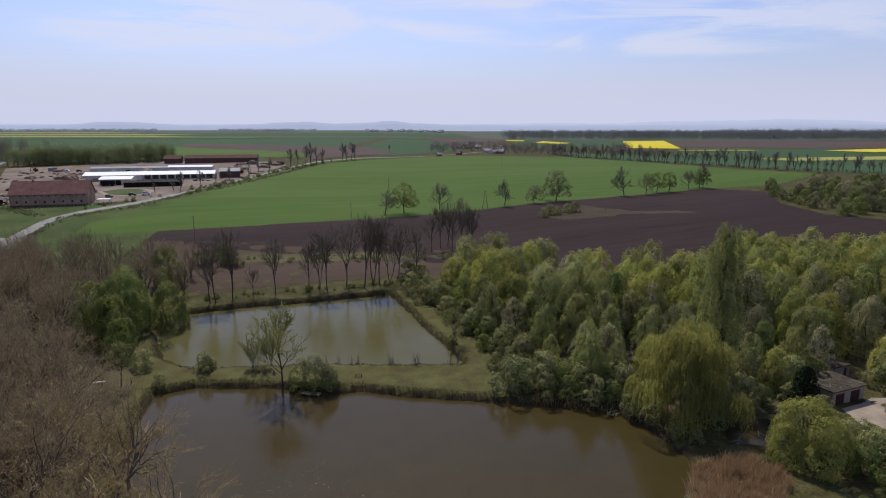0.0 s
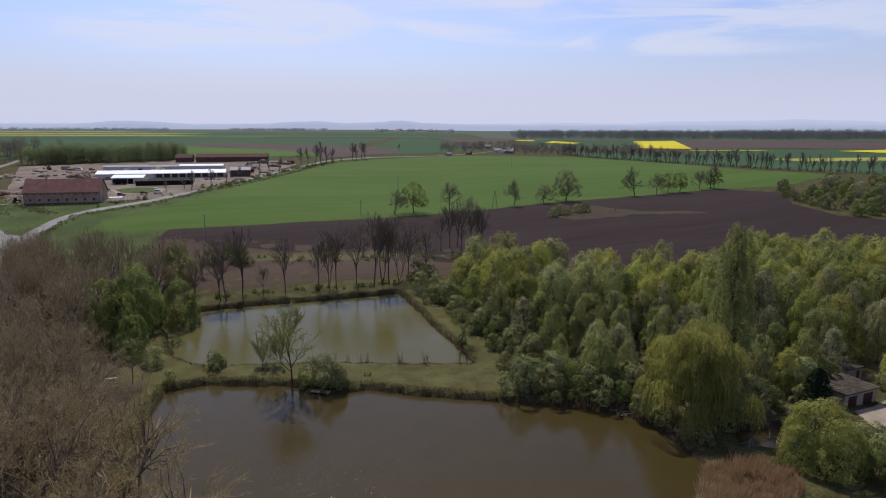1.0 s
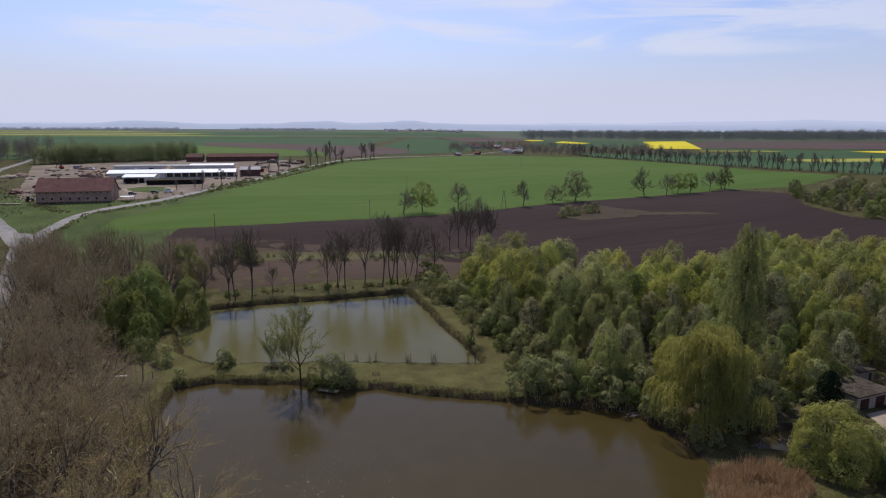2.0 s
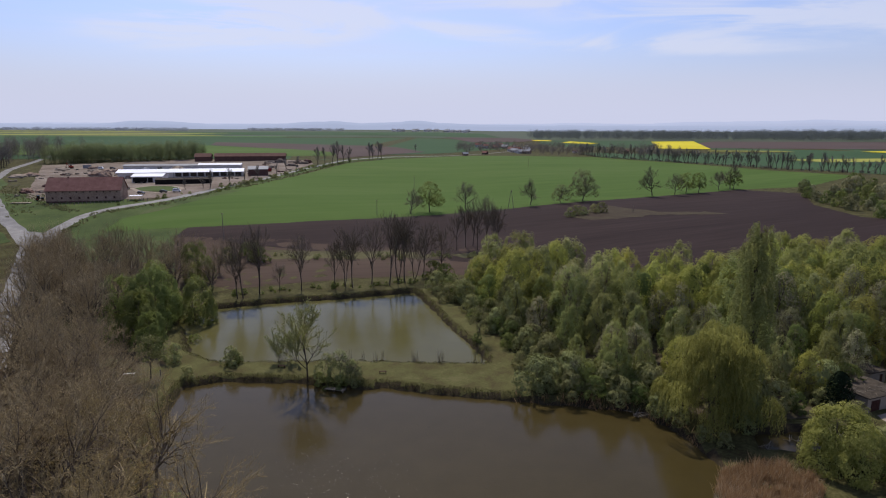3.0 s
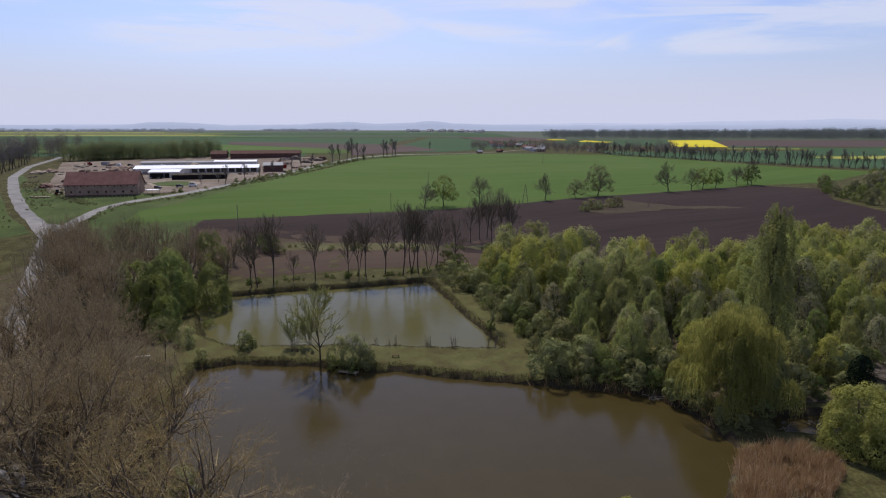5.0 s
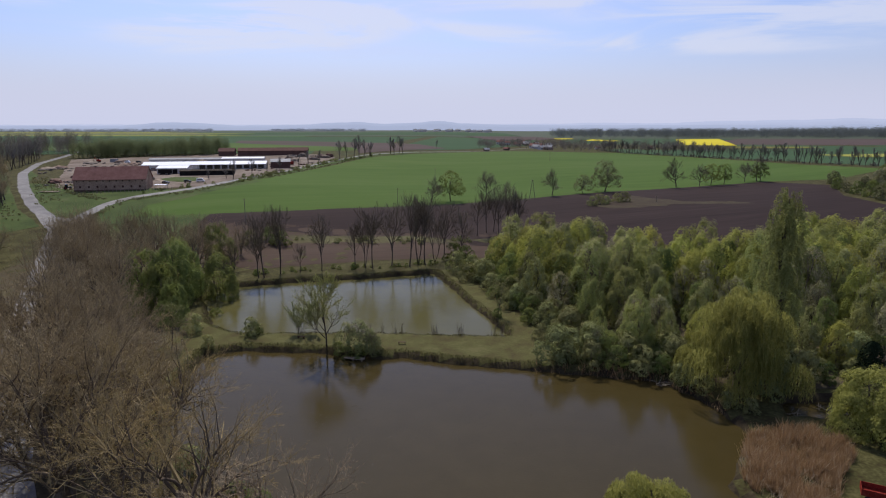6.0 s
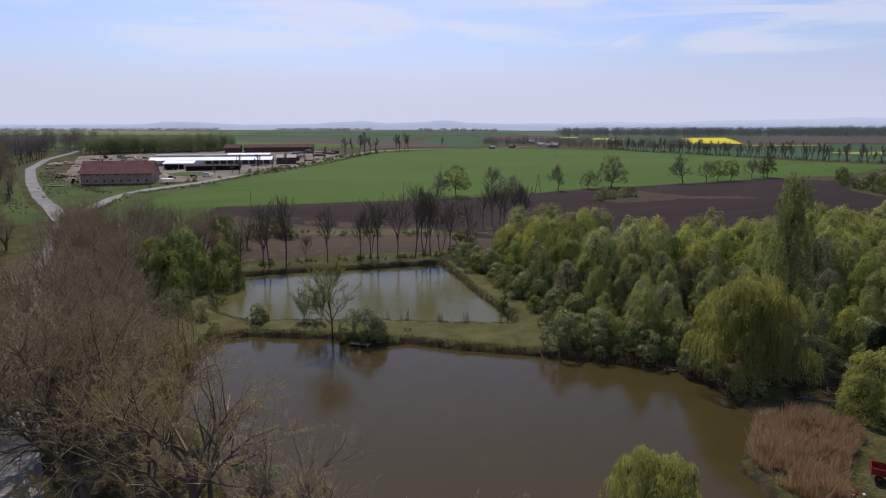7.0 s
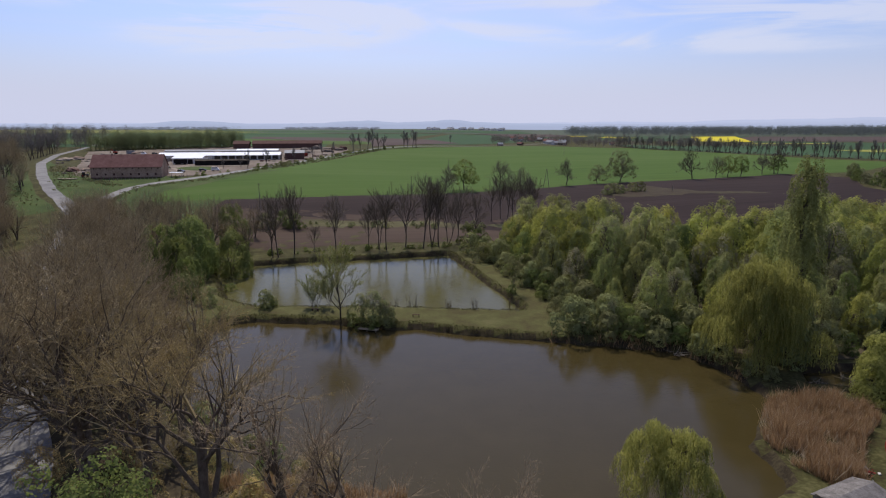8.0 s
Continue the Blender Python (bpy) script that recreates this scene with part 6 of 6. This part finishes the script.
bench(-73.7, 124.7, 15, PALE_WOOD, "pale wooden bench under the bare trees", 3.2)

jetty = thing("jetty", "small grey wooden jetty under the dam's bush", "jetty", pose(-27.6, 122.0, 0, 0, 0, -12))
for k in range(5):
    part("plank", boxes((-2.2, 2.2, -0.9 + k * 0.3, -0.64 + k * 0.3, 0.36, 0.41)), WOODEN, jetty)
for sx in (-2.0, 0, 2.0):
    for sy in (-0.8, 0.5):
        part("post", rod(bmesh.new(), (sx, sy, -1.6), (sx, sy, 0.62), 0.09), WOODEN, jetty)


def blades(name, label, pts, mat, h0, h1, w, seed, category, lean=0.25):
    """Reeds or tall grass: thin upright blades with bent tips on the given spots."""
    rs = np.random.RandomState(seed)
    p = np.array(pts)
    n = len(p)
    z = land(p[:, 0], p[:, 1])
    base = np.column_stack([p, z - 0.05])
    a = rs.uniform(0, 2 * np.pi, n)
    side = np.column_stack([np.cos(a), np.sin(a), np.zeros(n)]) * (w * rs.uniform(0.6, 1.4, n))[:, None]
    hh = rs.uniform(h0, h1, n) * (1 + 0.3 * wobble(p[:, 0] * 0.6, p[:, 1] * 0.6 + 2) + 0.25 * wobble(p[:, 0] * 1.9, p[:, 1] * 1.9 + 7))
    tip = base + np.column_stack([rs.normal(0, lean, n) * hh, rs.normal(0, lean, n) * hh, hh])
    mid = base * 0.45 + tip * 0.55 + np.column_stack([np.zeros(n), np.zeros(n), hh * 0.06])
    v = np.stack([base - side, base + side, mid + side * 0.9, tip, mid - side * 0.9], 1).reshape(-1, 3)
    ob = mesh_object(name, v.tolist(), np.arange(5 * n).reshape(-1, 5).tolist(), mat)
    return tagged(ob, label, category, kind="stuff")


def fill(n, poly, seed):
    rs = np.random.RandomState(seed)
    xs, ys = [q[0] for q in poly], [q[1] for q in poly]
    p = np.column_stack([rs.uniform(min(xs), max(xs), n * 3), rs.uniform(min(ys), max(ys), n * 3)])
    return p[shore(poly, p[:, 0], p[:, 1]) < 0.4 * wobble(p[:, 0] * 2, p[:, 1] * 2)][:n].tolist()


def along(poly, n, lo, hi, seed, keep=None):
    """Spots along a shoreline, lo to hi metres outside it."""
    rs = np.random.RandomState(seed)
    p = np.array(poly + poly[:1])
    k = rs.randint(0, len(poly), n * 2)
    seg = np.hypot(*(p[1:] - p[:-1]).T)
    k = rs.choice(len(poly), n * 4, p=seg / seg.sum())
    q = p[k] + (p[k + 1] - p[k]) * rs.uniform(0, 1, n * 4)[:, None] + rs.normal(0, 2.2, (n * 4, 2))
    d = shore(poly, q[:, 0], q[:, 1]) + 0.35 * wobble(q[:, 0], q[:, 1])
    ok = (d > lo) & (d < hi)
    if keep is not None:
        ok &= keep(q[:, 0], q[:, 1])
    return q[ok][:n].tolist()


REEDBED = [(37.5, 86.5), (40, 91), (45.5, 93), (51, 92.5), (54, 88.5), (52.5, 85), (48, 80), (44.5, 74), (42, 69), (38, 68.5), (36, 73), (34.8, 79)]
blades("reed_bed", "dense bed of dry reddish-brown reeds", [q for q in fill(30000, REEDBED, 1) if wobble(q[0] * 0.9, q[1] * 0.9) + 0.5 * wobble(q[0] * 2.3 + 5, q[1] * 2.3) > -0.55], REED, 0.8, 2.3, 0.016, 1, "reeds", 0.2)
blades("reed_bed", "dry reddish-brown reeds on the near shore", fill(6000, [(-34, 62), (-26, 58.5), (-13, 57), (-10, 60), (-14, 62), (-26, 63)], 2), REED, 1.2, 2.2, 0.03, 2, "reeds", 0.12)
blades("shore_grass", "tufts of dry grass and sedge along the shore", along(POND_FRONT, 7000, -0.5, 1.0, 3, lambda x, y: (y > 100) & (wobble(x * 1.3, y * 0.7) > -0.15)), SEDGE, 0.1, 0.5, 0.035, 3, "grass", 0.3)
blades("bank_grass", "overhanging green and dry grass on the dam's edge", along(POND_FRONT, 9000, 0.1, 2.2, 13, lambda x, y: (y > 108) & (x < 17)), BANK_BLADE, 0.15, 0.55, 0.04, 13, "grass", 0.45)
blades("bank_grass", "green grass on the far pond's bank", along(POND_BACK, 7000, 0.1, 2.0, 14), BANK_BLADE, 0.15, 0.5, 0.04, 14, "grass", 0.45)
blades("shore_grass", "grass along the back pond's bank", along(POND_BACK, 4500, -0.3, 0.9, 4, lambda x, y: wobble(x, y) > 0), SEDGE, 0.12, 0.5, 0.035, 4, "grass", 0.3)
blades("shore_saplings", "thin upright saplings along the dam", [(x + rnd.gauss(0, 0.25), 135.8 + rnd.gauss(0, 0.3)) for x in (-27, -24, -21, -19.5, -12.3, -12, -11.5, -6.5, -6, -5.6, 1.5, 3.5) for _ in range(14)], TWIG, 1.2, 3.8, 0.02, 5, "saplings", 0.1)

blades("shore_reeds", "pale dry reeds along the wood's shore", [q for q in along(POND_FRONT, 4200, -0.6, 1.6, 8, lambda x, y: (x > 10) & (y > 101)) if wobble(q[0] * 1.1, q[1] * 1.1) > -0.35], REED, 0.4, 1.3, 0.035, 8, "reeds", 0.3)
post = thing("marker_post", "dark weathered post with a pale band", "post", pose(-66.6, 125.2, ground_at(-66.6, 125.2) - 0.1))
part("shaft", rod(bmesh.new(), (0, 0, 0), (0, 0, 1.5), 0.13, 0.11), WOODEN, post)
part("band", rod(bmesh.new(), (0, 0, 0.95), (0, 0, 1.1), 0.14, 0.14), PALE_WOOD, post)

# fallen branches by the willow
drift = thing("driftwood", "pale fallen branches lying in the water", "branches", pose(33, 112.5, 0.15, 0, 0, 0))
dr = random.Random(4)
for k in range(12):
    a = dr.uniform(0, 6.28)
    p0 = Vector((dr.uniform(-1.2, 1.2), dr.uniform(-1, 1), dr.uniform(0, 0.5)))
    part("branch", rod(bmesh.new(), p0, p0 + Vector((math.cos(a), math.sin(a) * 0.8, dr.uniform(-0.1, 0.4))) * dr.uniform(1.2, 3.2), 0.06, 0.02, 6), WOODEN, drift)

for k, (x, y) in enumerate(((52, 101.5), (57.5, 103.5), (61.5, 101), (66, 104.5))):
    t = thing("driftwood", "pale dead branches lying at the inlet", "branches", pose(x, y, max(0.1, ground_at(x, y)), 0, 0, 70 * k))
    for _ in range(9):
        a = dr.uniform(0, 6.28)
        p0 = Vector((dr.uniform(-1.2, 1.2), dr.uniform(-0.8, 0.8), dr.uniform(0, 0.3)))
        part("branch", rod(bmesh.new(), p0, p0 + Vector((math.cos(a), math.sin(a) * 0.8, dr.uniform(-0.05, 0.3))) * dr.uniform(1.0, 2.6), 0.06, 0.02, 6), WOODEN, t)
blades("reed_stalks", "pale broken reed stalks leaning over the bed", fill(1500, REEDBED, 21), STRAW, 1.2, 2.3, 0.02, 21, "reeds", 0.4)

# ---- garage and yard ----
def garage():
    t = thing("garage", "cream double garage with brown doors and a littered flat roof", "garage", pose(76.1, 113.8, 1.2, 0, 0, 23.6))
    L, D, H = 9.5, 7.5, 2.9
    wall = bmesh.new()
    for r in ((0, 0.25, 0, D, -0.3, H), (L - 0.25, L, 0, D, -0.3, H), (0.25, L - 0.25, D - 0.25, D, -0.3, H), (0.25, 1.0, 0, 0.25, -0.3, H), (3.6, 5.4, 0, 0.25, -0.3, H), (8.2, L - 0.25, 0, 0.25, -0.3, H),
              (1.0, 3.6, 0, 0.25, 2.25, H), (5.4, 8.2, 0, 0.25, 2.25, H)):
        box(wall, *r)
    part("wall", wall, GARAGE_WALL, t)
    part("roof", boxes((-0.3, L + 0.3, -0.45, D + 0.3, H, H + 0.22), bevel=0.03), FELT, t, "mossy felt roof strewn with branches")
    for x0, x1 in ((1.0, 3.6), (5.4, 8.2)):
        d = part("door", boxes((x0, x1, 0.12, 0.18, -0.1, 2.25)), DOORBROWN, t, "dark brown garage door")
        for k in range(1, 6):
            xx = x0 + (x1 - x0) * k / 6
            part("batten", boxes((xx - 0.025, xx + 0.025, 0.09, 0.12, 0, 2.2)), DOORBROWN, d)
    rr = random.Random(9)
    for k in range(26):
        p0 = Vector((rr.uniform(0.5, L - 0.5), rr.uniform(0.3, D - 0.5), H + 0.25))
        a = rr.uniform(0, 6.28)
        part("fallen_branch", rod(bmesh.new(), p0, p0 + Vector((math.cos(a), math.sin(a), rr.uniform(0, 0.25))) * rr.uniform(0.5, 2.0), 0.05, 0.02, 5), WOODEN, t)
    b = thing("back_shed", "cream flat-roofed shed behind the garage", "shed", pose(84.5, 127, 1.2, 0, 0, 23.6))
    part("wall", boxes((0, 5, 0, 4, -0.3, 2.6)), GARAGE_WALL, b)
    part("roof", boxes((-0.25, 5.25, -0.25, 4.25, 2.6, 2.8)), FELT, b)
    opening(b, "door", 3.6, 0, 0.1, 0.9, 2.0, DOORBROWN, GARAGE_WALL)


garage()
port = thing("carport", "white-framed open carport on the yard", "carport", pose(86.0, 107.6, 1.3, 0, 0, 20))
part("roof", boxes((-0.2, 6, -0.2, 4, 2.5, 2.75)), WHITEWASH, port)
for sx in (0.0, 5.5):
    for sy in (0.0, 3.5):
        part("post", boxes((sx, sx + 0.4, sy, sy + 0.4, -0.3, 2.5)), WHITEWASH, port)
vehicle("parked_car", "dark car under the white carport", 89.0, 110.4, 20, CAR_DARK)

shed = thing("corrugated_shed", "small shed with a grey-brown corrugated roof", "shed", pose(37.4, 63.2, 1.2, 0, 0, 32))
sv, sf, W_, D_ = [], [], 7.5, 4.6
nx = 38
for k in range(nx + 1):
    u = k / nx
    w = 0.07 * math.cos(k * math.pi)
    for yy, zz in ((-D_ / 2, 2.1), (0, 2.75), (D_ / 2, 2.1)):
        sv.append(((u - 0.5) * W_, yy, zz + w))
for k in range(nx):
    for c in range(2):
        sf.append((3 * k + c, 3 * k + 3 + c, 3 * k + 4 + c, 3 * k + 1 + c))
roof_ = mesh_object("roof", sv, sf, WAVY, shed, "weathered corrugated sheets")
part("wall", boxes((-3.5, 3.5, -2.0, -1.85, -0.3, 2.1), (-3.5, 3.5, 1.85, 2.0, -0.3, 2.1), (-3.5, -3.35, -1.85, 1.85, -0.3, 2.4), (3.35, 3.5, -1.85, 1.85, -0.3, 2.4)), WOODEN, shed)

trailer = thing("trailer", "rusty red farm trailer standing in the grass", "trailer", pose(49.9, 74.8, 1.35, 0, 0, -25))
part("bed", boxes((-2.2, 2.2, -1.1, 1.1, 0.9, 1.02)), RUST, trailer)
for r in ((-2.2, 2.2, -1.1, -1.04, 1.02, 1.75), (-2.2, 2.2, 1.04, 1.1, 1.02, 1.75), (-2.2, -2.14, -1.04, 1.04, 1.02, 1.75), (2.14, 2.2, -1.04, 1.04, 1.02, 1.75)):
    part("side_board", boxes(r), RUST, trailer)
for k in range(7):
    part("stake", boxes((-2.2 + k * 0.72, -2.12 + k * 0.72, -1.16, -1.1, 0.9, 1.85)), RUST, trailer)
part("chassis", boxes((-2.0, 3.2, -0.15, 0.15, 0.7, 0.9)), RUST, trailer)
for sx in (-1.3, 1.3):
    for sy in (-0.95, 0.95):
        w = part("wheel", rod(bmesh.new(), (sx, sy - 0.14, 0.45), (sx, sy + 0.14, 0.45), 0.45, sides=14), RUBBER, trailer)
        part("rim", rod(bmesh.new(), (sx, sy - 0.15, 0.45), (sx, sy + 0.15, 0.45), 0.22, sides=10), RUST, w)

junk = thing("scrap_pile", "pile of red and white scrap under the trees", "scrap", pose(43.4, 71.9, 1.25, 0, 0, 0))
jr = random.Random(6)
for k in range(46):
    x, y = jr.gauss(0, 0.75), jr.gauss(0, 0.55)
    z = max(0, 0.75 - 0.5 * math.hypot(x, y)) * jr.random()
    s = jr.uniform(0.1, 0.27)
    bm = box(bmesh.new(), x - s, x + s, y - s * 0.7, y + s * 0.7, z, z + s * 0.6, bevel=0.03, turn=Euler((jr.uniform(-0.6, 0.6), jr.uniform(-0.6, 0.6), jr.uniform(0, 3))).to_matrix().to_4x4())
    part("scrap", bm, jr.choice([RUST, PALE_WOOD, RUST, STEEL, PLASTER]), junk)
